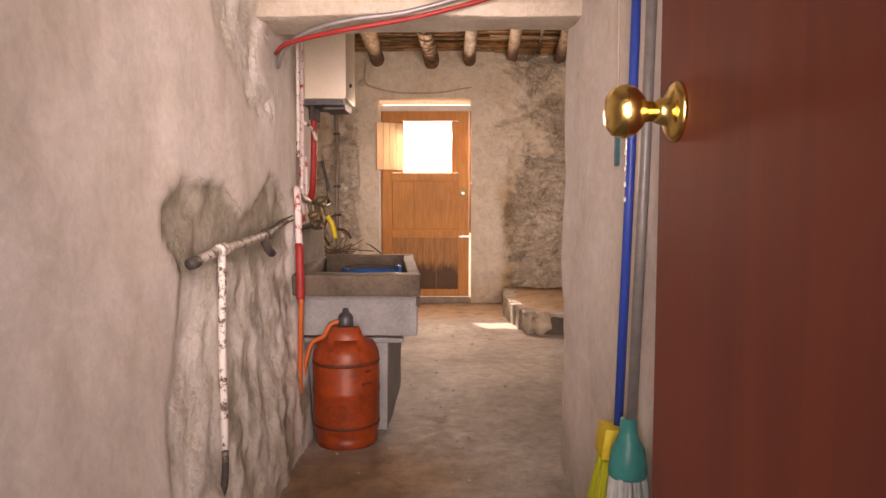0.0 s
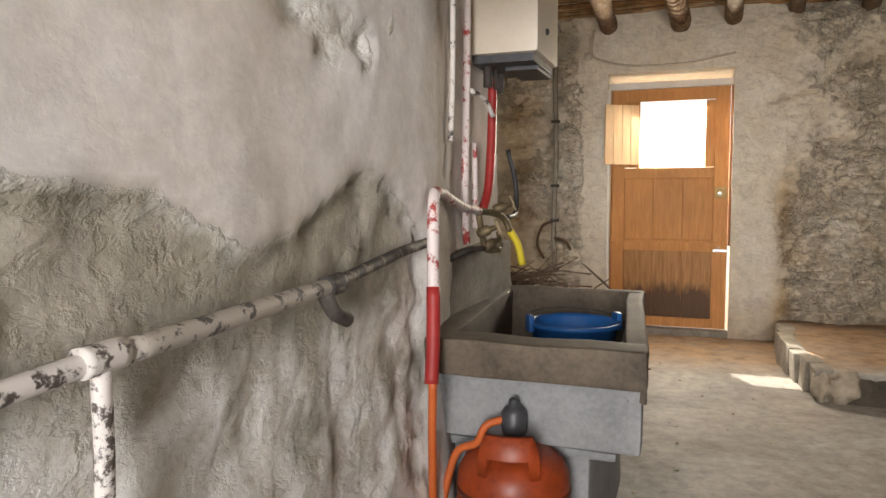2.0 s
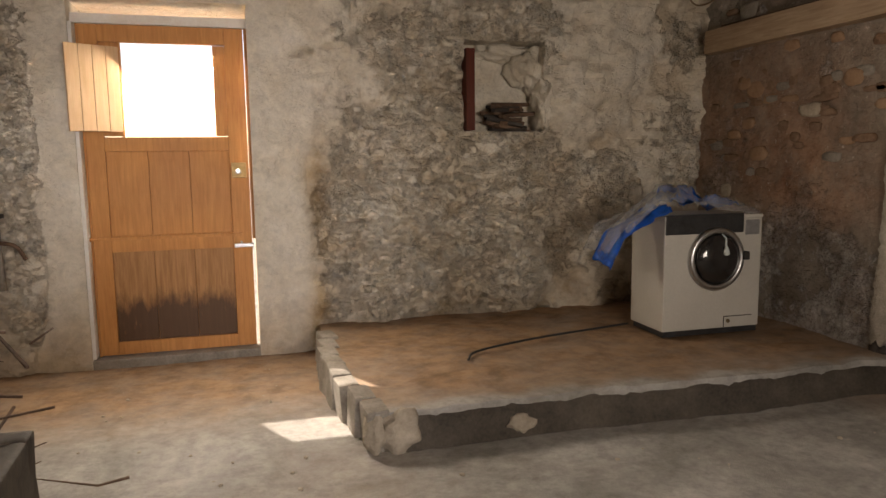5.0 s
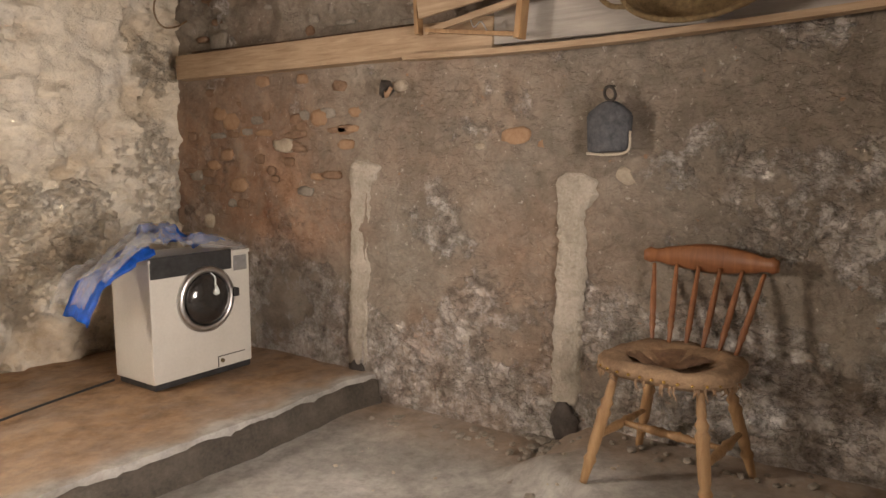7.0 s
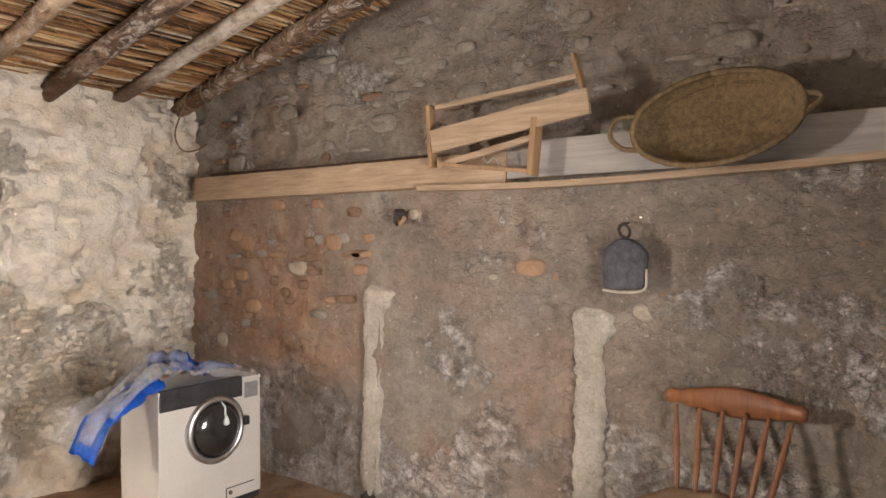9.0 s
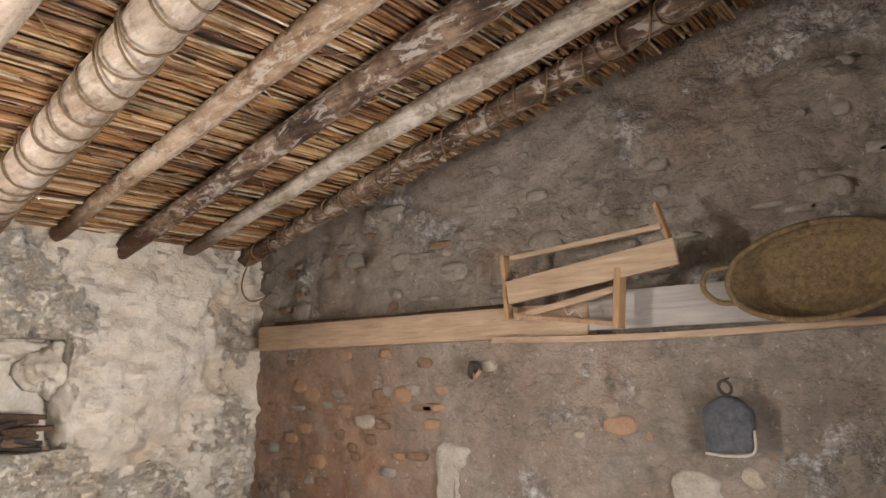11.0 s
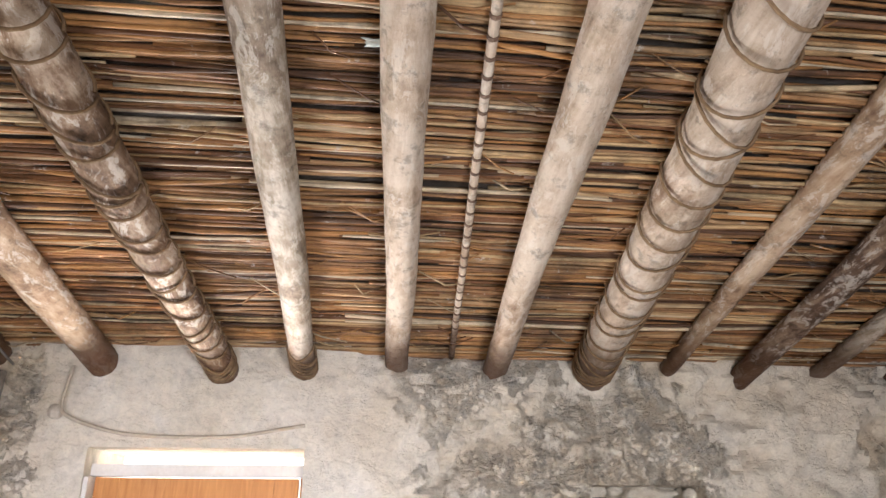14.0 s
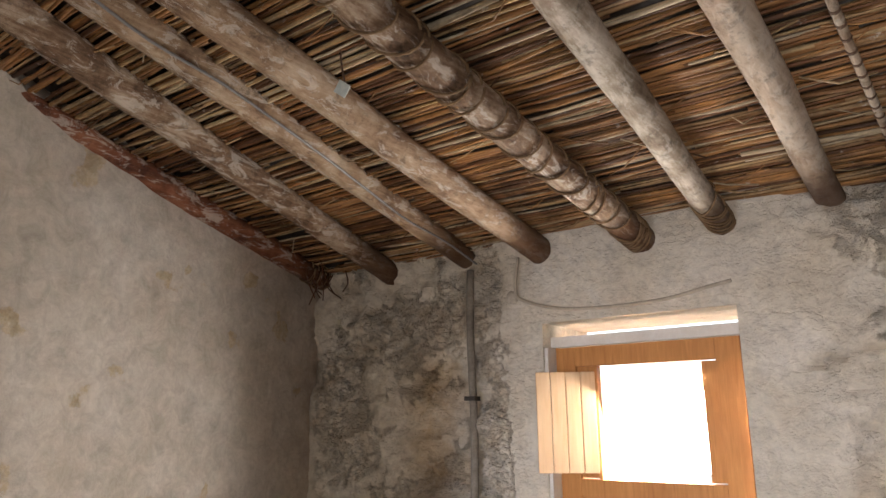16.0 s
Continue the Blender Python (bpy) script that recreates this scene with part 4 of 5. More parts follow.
pull = thing("pull_cord", "thin cord with a small teal tag on the wall", "cord")
bm = bmesh.new()
tube(bm, [(0.602, 2.80, 1.9), (0.60, 2.78, 1.6), (0.598, 2.755, 1.32)], 0.004, 6)
part("cord", bm, M_CABLE, pull, "", True)
slat("tag", (0.588, 2.725, 1.225), (0.598, 2.758, 1.325), M_TAG, pull, 0.002)

wires = thing("lintel_wires", "black, grey and red pipes hung along the lintel", "wires")
for mat, r, pts in ((M_REDPIPE, 0.009, [(-0.585, 3.48, 1.70), (-0.50, 3.34, 1.71), (-0.30, 3.26, 1.735), (0.0, 3.25, 1.785), (0.33, 3.25, 1.87), (0.56, 3.24, 1.93)]), (M_GREYMETAL, 0.009, [(-0.585, 3.52, 1.655), (-0.56, 3.45, 1.68), (-0.50, 3.36, 1.715), (-0.38, 3.28, 1.75), (-0.24, 3.25, 1.775), (-0.05, 3.25, 1.80), (0.2, 3.25, 1.865), (0.5, 3.25, 1.94)])):
    bm = bmesh.new()
    tube(bm, curve(pts), r)
    part("pipe", bm, mat, wires, "", True)

# pipe on the bared wall
wp = thing("wall_pipe", "old painted water pipe with elbow and branch", "pipe")
for nm, mat, r, pts in (
    ("run", M_WHITEPIPE, 0.0135, [(-0.555, 2.45, 0.965), (-0.555, 2.53, 0.972), (-0.55, 2.66, 0.982), (-0.55, 2.75, 0.985)]),
    ("run", pipe_paint("worn_grey_pipe", (0.42, 0.38, 0.33), (0.09, 0.08, 0.075)), 0.0155, [(-0.55, 2.70, 0.983), (-0.555, 2.9, 0.988), (-0.565, 3.1, 0.993), (-0.57, 3.25, 0.996)]),
    ("tee", M_WHITEPIPE, 0.0185, [(-0.55, 2.63, 0.982), (-0.55, 2.69, 0.984)]),
    ("joint", M_BLACKPIPE, 0.021, [(-0.569, 3.20, 0.995), (-0.571, 3.26, 0.998)]),
    ("run", M_BLACKPIPE, 0.013, [(-0.572, 3.25, 0.998), (-0.585, 3.45, 1.015), (-0.60, 3.65, 1.03), (-0.61, 3.85, 1.04)]),
    ("stub", M_DARKIRON, 0.016, [(-0.57, 3.20, 0.985), (-0.565, 3.23, 0.945), (-0.56, 3.27, 0.925)]),
    ("branch", M_WHITEPIPE, 0.0115, [(-0.55, 2.66, 0.97), (-0.552, 2.662, 0.85), (-0.553, 2.655, 0.68), (-0.55, 2.65, 0.4)]),
    ("branch", M_BLACKPIPE, 0.0105, [(-0.55, 2.65, 0.41), (-0.548, 2.643, 0.35), (-0.555, 2.637, 0.28), (-0.59, 2.63, 0.22)]),
    ("stub", M_BLACKPIPE, 0.0165, [(-0.555, 2.43, 0.964), (-0.555, 2.47, 0.966)]),
):
    bm = bmesh.new()
    tube(bm, curve(pts), r, 10)
    part(nm, bm, mat, wp, "", True)

# water pipes above the sink
gp = thing("sink_pipes", "red and white painted water pipes with brass taps", "pipes")
for nm, mat, r, pts in (
    ("riser", M_PINKPIPE, 0.016, [(-0.55, 3.70, 0.70), (-0.555, 3.73, 0.82), (-0.565, 3.755, 0.98), (-0.57, 3.77, 1.11), (-0.58, 3.805, 1.165), (-0.59, 3.86, 1.173), (-0.60, 3.93, 1.17)]),
    ("sleeve", M_REDPIPE, 0.018, [(-0.549, 3.698, 0.69), (-0.553, 3.722, 0.79), (-0.562, 3.748, 0.93)]),
    ("run", M_PINKPIPE, 0.015, [(-0.598, 3.92, 1.169), (-0.63, 4.1, 1.15), (-0.65, 4.28, 1.125), (-0.655, 4.45, 1.11)]),
    ("riser", M_PINKPIPE, 0.013, [(-0.67, 4.36, 1.0), (-0.67, 4.34, 1.2), (-0.67, 4.36, 1.6), (-0.67, 4.36, 2.1)]),
    ("riser", M_PINKPIPE, 0.011, [(-0.67, 4.46, 1.05), (-0.675, 4.46, 1.35)]),
    ("riser", M_REDPIPE, 0.017, [(-0.67, 4.55, 1.11), (-0.665, 4.61, 1.2), (-0.665, 4.65, 1.40), (-0.665, 4.66, 1.64)]),
    ("riser", M_WHITEPIPE, 0.009, [(-0.637, 4.10, 1.33), (-0.637, 4.12, 1.6), (-0.637, 4.12, 2.1)]),
    ("branch", M_WHITEPIPE, 0.009, [(-0.66, 4.37, 1.52), (-0.64, 4.47, 1.5), (-0.63, 4.54, 1.45)]),
    ("low_run", M_DARKIRON, 0.011, [(-0.66, 4.15, 0.965), (-0.655, 4.3, 0.98), (-0.65, 4.5, 0.975)]),
    ("hose", M_BLACK, 0.010, [(-0.62, 4.70, 1.08), (-0.62, 4.85, 1.1), (-0.63, 4.88, 1.22), (-0.66, 4.87, 1.35)]),
    ("hose", M_YELLOW, 0.014, [(-0.60, 4.68, 1.03), (-0.575, 4.70, 0.98), (-0.56, 4.72, 0.90)]),
    ("bend", M_OLDBRASS, 0.012, [(-0.655, 4.45, 1.11), (-0.64, 4.58, 1.10), (-0.62, 4.66, 1.08), (-0.60, 4.68, 1.03)]),
    ("bend", M_OLDBRASS, 0.012, [(-0.655, 4.45, 1.10), (-0.65, 4.48, 1.02), (-0.645, 4.52, 0.97), (-0.62, 4.6, 0.965)]),
):
    bm = bmesh.new()
    tube(bm, curve(pts), r, 10)
    part(nm, bm, mat, gp, "", True)
for c, rz in (((-0.62, 4.62, 1.12), 20), ((-0.63, 4.52, 0.99), 60), ((-0.63, 4.45, 1.04), 0)):
    tap = new("tap")
    tap.parent = gp
    tagged(tap, "tarnished brass stop tap")
    m = pose(*c, 0, 70, rz)
    bm = bmesh.new()
    lathe(bm, [(0.013, -0.03), (0.019, -0.02), (0.019, 0.012), (0.011, 0.02), (0.008, 0.045)], 14, m)
    part("body", bm, M_OLDBRASS, tap, "", True)
    bm = bmesh.new()
    box(bm, (-0.03, -0.006, 0.042), (0.03, 0.006, 0.053), 0.004, m)
    part("lever", bm, M_OLDBRASS, tap)

# boiler
heater = thing("water_heater", "cream enamelled gas water heater hung on the wall", "water heater")
bm = bmesh.new()
box(bm, (-0.715, 4.49, 1.66), (-0.455, 4.86, 2.33), 0.022)
part("casing", bm, M_HEATER, heater, "", True).data.set_sharp_from_angle(angle=radians(40))
slat("base", (-0.70, 4.51, 1.632), (-0.475, 4.845, 1.668), M_GUNMETAL, heater, 0.004, "dark underside plate")
slat("bottom_lip", (-0.60, 4.60, 1.618), (-0.48, 4.85, 1.633), M_GUNMETAL, heater, 0.003)
for y in (4.58, 4.66, 4.74):
    bm = bmesh.new()
    tube(bm, [(-0.66, y, 1.56), (-0.66, y, 1.66)], 0.017, 10)
    part("fitting", bm, M_DARKIRON, heater, "", True)
for z in (1.75, 2.12):
    bm = bmesh.new()
    lathe(bm, [(0.012, 0), (0.012, 0.008), (0.004, 0.012)], 12, pose(-0.455, 4.62, z, 0, 90, 0))
    part("dial", bm, M_BLACK, heater)

# sink
SX0, SX1, SY0, SY1, SZ = -0.61, -0.032, 3.80, 4.98, 0.785
sink = thing("stone_sink", "grey cement washing sink on a whitewashed block", "sink")


def worn(bm, cuts, amount, scale):
    bmesh.ops.subdivide_edges(bm, edges=bm.edges, cuts=cuts, use_grid_fill=True)
    for v in bm.verts:
        v.co += amount * Vector((fbm(*v.co, scale), fbm(v.co.y, v.co.x, v.co.z, scale), fbm(v.co.z, v.co.x, 5, scale)))


for nm, lo, hi in (("front", (SX0, SY0, 0.69), (SX1, SY0 + 0.122, SZ)), ("back", (SX0, SY1 - 0.06, 0.49), (SX1, SY1, SZ)), ("left_side", (SX0 - 0.09, SY0 + 0.12, 0.49), (SX0 + 0.05, SY1 - 0.06, SZ - 0.004)), ("right_side", (SX1 - 0.06, SY0 + 0.12, 0.62), (SX1, SY1, SZ - 0.002)), ("basin_floor", (SX0 - 0.05, SY0 + 0.172, 0.47), (SX1 - 0.078, SY1 - 0.062, 0.50))):
    bm = bmesh.new()
    box(bm, lo, hi, 0.012)
    worn(bm, 3, 0.006, 9)
    for v in bm.verts:
        v.co.x -= 0.09 * smooth_step(SY0 - 0.1, SY1 + 0.1, v.co.y)
    part(nm, bm, M_SINK, sink, "", True)
for nm, lo, hi in (("trough_front", (SX0 - 0.02, SY0 + 0.118, 0.485), (SX1 - 0.014, SY0 + 0.17, 0.70)), ("trough_side", (SX1 - 0.075, SY0 + 0.172, 0.485), (SX1 - 0.012, SY1, 0.63)), ("trough_bottom", (SX0 - 0.02, SY0 + 0.174, 0.44), (SX1 - 0.076, SY1, 0.466))):
    bm = bmesh.new()
    box(bm, lo, hi, 0.012)
    worn(bm, 3, 0.004, 6)
    for v in bm.verts:
        v.co.x -= 0.09 * smooth_step(SY0 - 0.1, SY1 + 0.1, v.co.y)
    part(nm, bm, M_SINKWHITE, sink, "whitewashed trough body", True)
bm = bmesh.new()
box(bm, (SX0 - 0.06, SY0 + 0.24, -0.02), (-0.20, SY1, 0.46), 0.015)
worn(bm, 3, 0.008, 5)
part("plinth", bm, M_SINKWHITE, sink, "", True)
bm = bmesh.new()
box(bm, (-0.80, 4.02, 0.72), (-0.66, 4.97, 0.985), 0.03)
worn(bm, 4, 0.012, 5)
part("splash_ledge", bm, M_CEMENT, sink, "smeared cement splashback", True)

bucket = thing("bucket", "blue plastic bucket with a wire handle in the sink", "bucket")
bucket.matrix_basis = pose(-0.325, 4.51, 0.501) @ Matrix.Diagonal((1, 1, 1.18, 1))
bm = bmesh.new()
lathe(bm, [(0.105, 0.0), (0.15, 0.18), (0.158, 0.18), (0.16, 0.192), (0.153, 0.195), (0.146, 0.185), (0.101, 0.006)], 40)
part("pail", bm, M_BLUE, bucket, "", True)
for s in (0.5, 3.64):
    bm = bmesh.new()
    box(bm, (0.148, -0.025, 0.165), (0.168, 0.025, 0.215), 0.008, pose(0, 0, 0, 0, 0, math.degrees(s)))
    part("lug", bm, M_BLUE, bucket)
bm = bmesh.new()
tube(bm, [Vector((0.163 * math.cos(0.5 + a), 0.163 * math.sin(0.5 + a), 0.2 + 0.012 * math.sin(a))) for a in [math.pi * k / 18 for k in range(19)]], 0.003, 6)
part("handle", bm, M_DARKIRON, bucket, "", True)

# gas bottle
gas = thing("gas_bottle", "scuffed orange butane bottle with regulator and hose", "gas bottle")
gas.matrix_basis = pose(-0.378, 3.870, 0.0, 0, 0, 18)
bm = bmesh.new()
lathe(bm, [(0.135, 0.0), (0.143, 0.012), (0.143, 0.035), (0.136, 0.045), (0.15, 0.075), (0.152, 0.11), (0.152, 0.235), (0.155, 0.245), (0.155, 0.262), (0.152, 0.272), (0.152, 0.40), (0.148, 0.43), (0.13, 0.465), (0.10, 0.485), (0.06, 0.495), (0.02, 0.498)], 48)
part("body", bm, M_GAS, gas, "", True)
for z, h in ((0.253, 0.010), (0.10, 0.006), (0.385, 0.008)):
    bm = bmesh.new()
    lathe(bm, [(0.1525, z - h), (0.1548, z), (0.1525, z + h)], 48)
    part("weld_band", bm, M_GASDARK, gas, "", True)
for a0 in (-2.35, 0.55):
    bm = bmesh.new()
    arc = [a0 + 0.1 * k for k in range(13)]
    vs = []
    for a in arc:
        e = 0.03 if a in (arc[0], arc[-1]) else 0
        vs.append([bm.verts.new((r * math.cos(a), r * math.sin(a), z - (e if z > 0.5 else 0))) for r, z in ((0.142, 0.45), (0.14, 0.50), (0.132, 0.555), (0.12, 0.56), (0.126, 0.50), (0.128, 0.45))])
    for k, (p, q) in enumerate(zip(vs, vs[1:])):
        if 2 <= k <= 9:
            rng = (1, 2, 3)
        else:
            rng = range(6)
        for j in rng:
            bm.faces.new((p[j], q[j], q[(j + 1) % 6], p[(j + 1) % 6]))
    part("handle", bm, M_GAS, gas, "", True)
bm = bmesh.new()
lathe(bm, [(0.028, 0.49), (0.03, 0.515), (0.022, 0.52), (0.03, 0.525), (0.036, 0.55), (0.034, 0.585), (0.024, 0.60), (0.014, 0.605), (0.014, 0.62), (0.006, 0.625)], 24)
part("regulator", bm, M_GUNMETAL, gas, "dark grey gas regulator", True)
bm = bmesh.new()
tube(bm, curve([(-0.03, 0.0, 0.565), (-0.075, -0.01, 0.55), (-0.10, 0.0, 0.50), (-0.155, 0.03, 0.46), (-0.19, 0.03, 0.33), (-0.21, 0.0, 0.2), (-0.215, -0.05, 0.35), (-0.215, -0.09, 0.55), (-0.212, -0.115, 0.70)]), 0.011, 8)
part("hose", bm, M_HOSE, gas, "orange rubber gas hose", True)
for a, z, w in ((-1.15, 0.385, 0.05), (-1.05, 0.355, 0.035), (-1.1, 0.30, 0.06)):
    bm = bmesh.new()
    box(bm, (-w / 2, -0.0012, -0.006), (w / 2, 0.0012, 0.006), 0.0, pose(0.1525 * math.cos(a), 0.1525 * math.sin(a), z, 0, 0, math.degrees(a) + 90))
    part("marking", bm, M_GASDARK, gas)

# twigs
twigs = thing("twig_bundle", "loose heap of dry brown twigs behind the sink", "twigs")
rnd = random.Random(21)
bm = bmesh.new()
for k in range(900):
    c = Vector((-0.98 + rnd.gauss(0, 0.17), 5.9 + rnd.gauss(0, 0.2), 0.12 + 0.62 * rnd.random() ** 1.3))
    d = Vector((rnd.uniform(-1, 1), rnd.uniform(-0.6, 0.6), rnd.uniform(-0.12, 0.25))).normalized() * rnd.uniform(0.1, 0.3)
    b = Vector((rnd.uniform(-1, 1), rnd.uniform(-1, 1), rnd.uniform(-1, 1))) * 0.05
    p = [c - d, c + b, c + d]
    for q in p:
        q.z = max(q.z, 0.012)
    tube(bm, p, [0.006, 0.0045, 0.002], 4)
part("twig", bm, M_TWIG, twigs)

# ---- washing machine ----
washer = thing("washing_machine", "old white front-loading washing machine on the platform", "washing machine")
washer.matrix_basis = pose(2.573, 7.160, 0.185, 0, 0, -0.8)
W, D, H = 0.655, 0.36, 0.69
bm = bmesh.new()
box(bm, (0, 0, 0.035), (W, D, H), 0.008)
part("cabinet", bm, M_ENAMEL, washer)
slat("plinth", (0.01, 0.008, 0.0), (W - 0.005, D - 0.02, 0.045), M_BLACK, washer, 0.003, "black kick plate")
slat("control_panel", (0.005, -0.006, H - 0.085), (W - 0.13, 0.01, H + 0.03), M_BLACK, washer, 0.006, "dark control panel")
slat("top", (-0.004, -0.004, H), (W + 0.004, D, H + 0.022), M_ENAMEL, washer, 0.008)
slat("label", (W - 0.115, -0.004, H - 0.10), (W - 0.02, 0.001, H - 0.012), M_GREYMETAL, washer, 0.001, "small grey maker's plate")
slat("flap", (W - 0.24, -0.003, 0.10), (W - 0.05, 0.004, 0.105), M_DARKIRON, washer, 0.0)
slat("flap", (W - 0.245, -0.003, 0.04), (W - 0.24, 0.004, 0.105), M_DARKIRON, washer, 0.0)
bm = bmesh.new()
lathe(bm, [(0.012, 0), (0.012, 0.008), (0.004, 0.012)], 14, pose(W - 0.215, 0.0, 0.075, 90))
part("flap_button", bm, M_OLDBRASS, washer)
cx, cz = 0.34, 0.455
port = new("door")
port.parent = washer
tagged(port, "round smoked porthole with chrome ring")
bm = bmesh.new()
lathe(bm, [(0.186, 0.0), (0.188, 0.018), (0.175, 0.03), (0.157, 0.032), (0.149, 0.02), (0.146, 0.0)], 48, pose(cx, 0.0, cz, 90))
part("ring", bm, M_STEEL, port, "", True)
bm = bmesh.new()
lathe(bm, [(0.151, 0.012), (0.138, 0.032), (0.11, 0.05), (0.066, 0.064), (0.022, 0.069)], 48, pose(cx, 0.0, cz, 90))
M_BOWL = speckled("smoked_bowl", (0.012, 0.011, 0.011), (0.03, 0.028, 0.027), 4, 0.12, 0, 0.02, spec=0.8)
part("bowl", bm, M_BOWL, port, "", True)
slat("catch", (cx + 0.165, -0.045, cz - 0.01), (cx + 0.205, -0.002, cz + 0.04), M_BLACK, port, 0.008)
bm = bmesh.new()
tube(bm, curve([(cx + 0.03, -0.012, H - 0.09), (cx + 0.032, -0.05, cz + 0.12), (cx + 0.02, -0.062, cz + 0.06)]), 0.006)
lathe(bm, [(0.004, 0.03), (0.016, 0.0), (0.018, -0.02), (0.006, -0.028)], 12, pose(cx + 0.02, -0.075, cz + 0.055))
part("tag_string", bm, M_STRAND, washer, "white tag on a string", True)


def crumple(name, mat, outline, seed, parent, label, size):
    """Draped plastic: a sheet over the machine's top that folds down past its edge."""
    bm = bmesh.new()
    nx, ny = 44, 26
    (x0, x1, y0, y1) = outline
    grid = {}
    for i in range(nx + 1):
        for j in range(ny + 1):
            u, v = i / nx, j / ny
            x, y = x0 + (x1 - x0) * u, y0 + (y1 - y0) * v
            n = fbm(x * 1.0, y * 1.6, 5.0, 4.5, 4)
            z = 0.035 + size * (0.5 + 0.7 * n) * (math.sin(math.pi * min(1, max(0, x + 0.36))) * 0.7 + 0.3)
            if x < 0:
                z -= 0.5 * min(-x, 0.06) + 0.34 * max(0, -x - 0.06) + 1.6 * max(0, -x - 0.27)
            if y < 0:
                z -= 1.6 * max(0, -y - 0.01)
                y = max(y, -0.035)
            ragged = 0.02 * fbm(v * 2, seed, u * 2, 2, 2)
            grid[i, j] = bm.verts.new((x + ragged, y + 0.015 * fbm(u * 3, v * 3, seed, 2, 2), H + z))
    for i in range(nx):
        for j in range(ny):
            bm.faces.new((grid[i, j], grid[i + 1, j], grid[i + 1, j + 1], grid[i, j + 1]))
    bmesh.ops.solidify(bm, geom=bm.faces[:], thickness=0.002)
    return part(name, bm, mat, parent, label, True)


bags = thing("plastic_bags", "crumpled blue and clear plastic sheeting on the machine", "plastic bag")
bags.matrix_basis = washer.matrix_basis.copy()
crumple("blue_sheet", M_BLUEBAG, (-0.36, 0.03, -0.03, 0.19), 3.0, bags, "bright blue plastic", 0.07)
crumple("blue_sheet", M_BLUEBAG, (0.10, 0.50, 0.01, 0.30), 8.0, bags, "deep blue plastic", 0.15)
crumple("clear_sheet", M_FILM, (-0.34, 0.62, -0.03, 0.36), 5.0, bags, "wrinkled clear film", 0.16)
lead = thing("floor_cable", "dark cable lying along the platform", "cable")
bm = bmesh.new()
tube(bm, curve([(2.56, 7.52, 0.195), (2.1, 7.44, 0.19), (1.75, 7.34, 0.192), (1.45, 7.22, 0.19), (1.36, 7.08, 0.19)]), 0.007)
part("wire", bm, M_BLACK, lead, "", True)

# ---- right wall ----
wr = bpy.data.objects["wall_right"]
rnd = random.Random(5)
STONES = [(7.164, 1.507, 0.09, 0.045, 0), (5.53, 1.54, 0.085, 0.045, 1), (7.638, 1.669, 0.09, 0.06, 1), (6.862, 1.664, 0.07, 0.05, 1), (7.342, 1.907, 0.07, 0.04, 1), (6.995, 1.903, 0.05, 0.03, 1), (5.74, 1.49, 0.03, 0.02, 0), (5.35, 1.5, 0.06, 0.03, 1), (4.95, 1.35, 0.07, 0.04, 0), (7.6, 1.25, 0.08, 0.05, 1), (7.75, 1.72, 0.07, 0.05, 1), (7.3, 2.5, 0.08, 0.05, 0), (6.5, 2.35, 0.12, 0.05, 1), (6.9, 2.45, 0.09, 0.05, 0), (5.9, 2.45, 0.1, 0.06, 0), (7.8, 2.2, 0.09, 0.06, 1), (5.6, 2.55, 0.07, 0.04, 1), (4.6, 2.5, 0.1, 0.05, 0), (6.2, 2.28, 0.08, 0.04, 0), (7.7, 1.45, 0.06, 0.04, 1), (7.9, 1.0, 0.06, 0.05, 0), (6.25, 1.82, 0.05, 0.03, 0)]


def flat_stone(bm, x, y, z, depth, a, b, seed):
    """A stone of the wall whose face is nearly flush with the render."""
    rock(bm, (0, 0, 0), (depth, 1, 1), seed)
    for v in bm.verts:
        c = v.co
        v.co = Vector((max(x + c.x, x - 0.55 * depth), y + a * math.copysign(abs(c.y) ** 0.7, c.y), z + b * math.copysign(abs(c.z) ** 0.7, c.z)))


for k in range(46):
    y, row = rnd.uniform(6.55, 8.1), rnd.randrange(9)
    z = 1.14 + 0.09 * row + rnd.gauss(0, 0.012)
    bm2 = bmesh.new()
    flat_stone(bm2, 3.553, y, z, 0.015 + 0.0006 * (k % 11), rnd.uniform(0.035, 0.085), rnd.uniform(0.018, 0.035), k * 1.3 + 7)
    part("stone", bm2, (M_CLAY, M_CEMENT, M_RUBBLE)[rnd.choice((0, 1, 2, 2))], wr, "", True)
for k, (y, z, a, b, kind) in enumerate(STONES):
    bm2 = bmesh.new()
    flat_stone(bm2, 3.552 if z < 2.1 else 3.60, y, z, 0.024 + 0.0005 * k, a, b, k * 1.7)
    part("stone", bm2, M_CLAY if kind and z < 2.1 else (M_CEMENT if z > 2.1 else M_STONE), wr, "", True)
for k in range(80):
    y = rnd.uniform(4.0, 8.1)
    z = rnd.uniform(2.15, 2.55 + 0.2 * (8.2 - y))
    bm2 = bmesh.new()
    flat_stone(bm2, 3.606, y, z, 0.03, rnd.uniform(0.02, 0.09), rnd.uniform(0.012, 0.035), k * 2.3 + 50)
    part("stone", bm2, M_RUBBLE if k % 7 == 0 else M_CEMENT, wr, "", True)
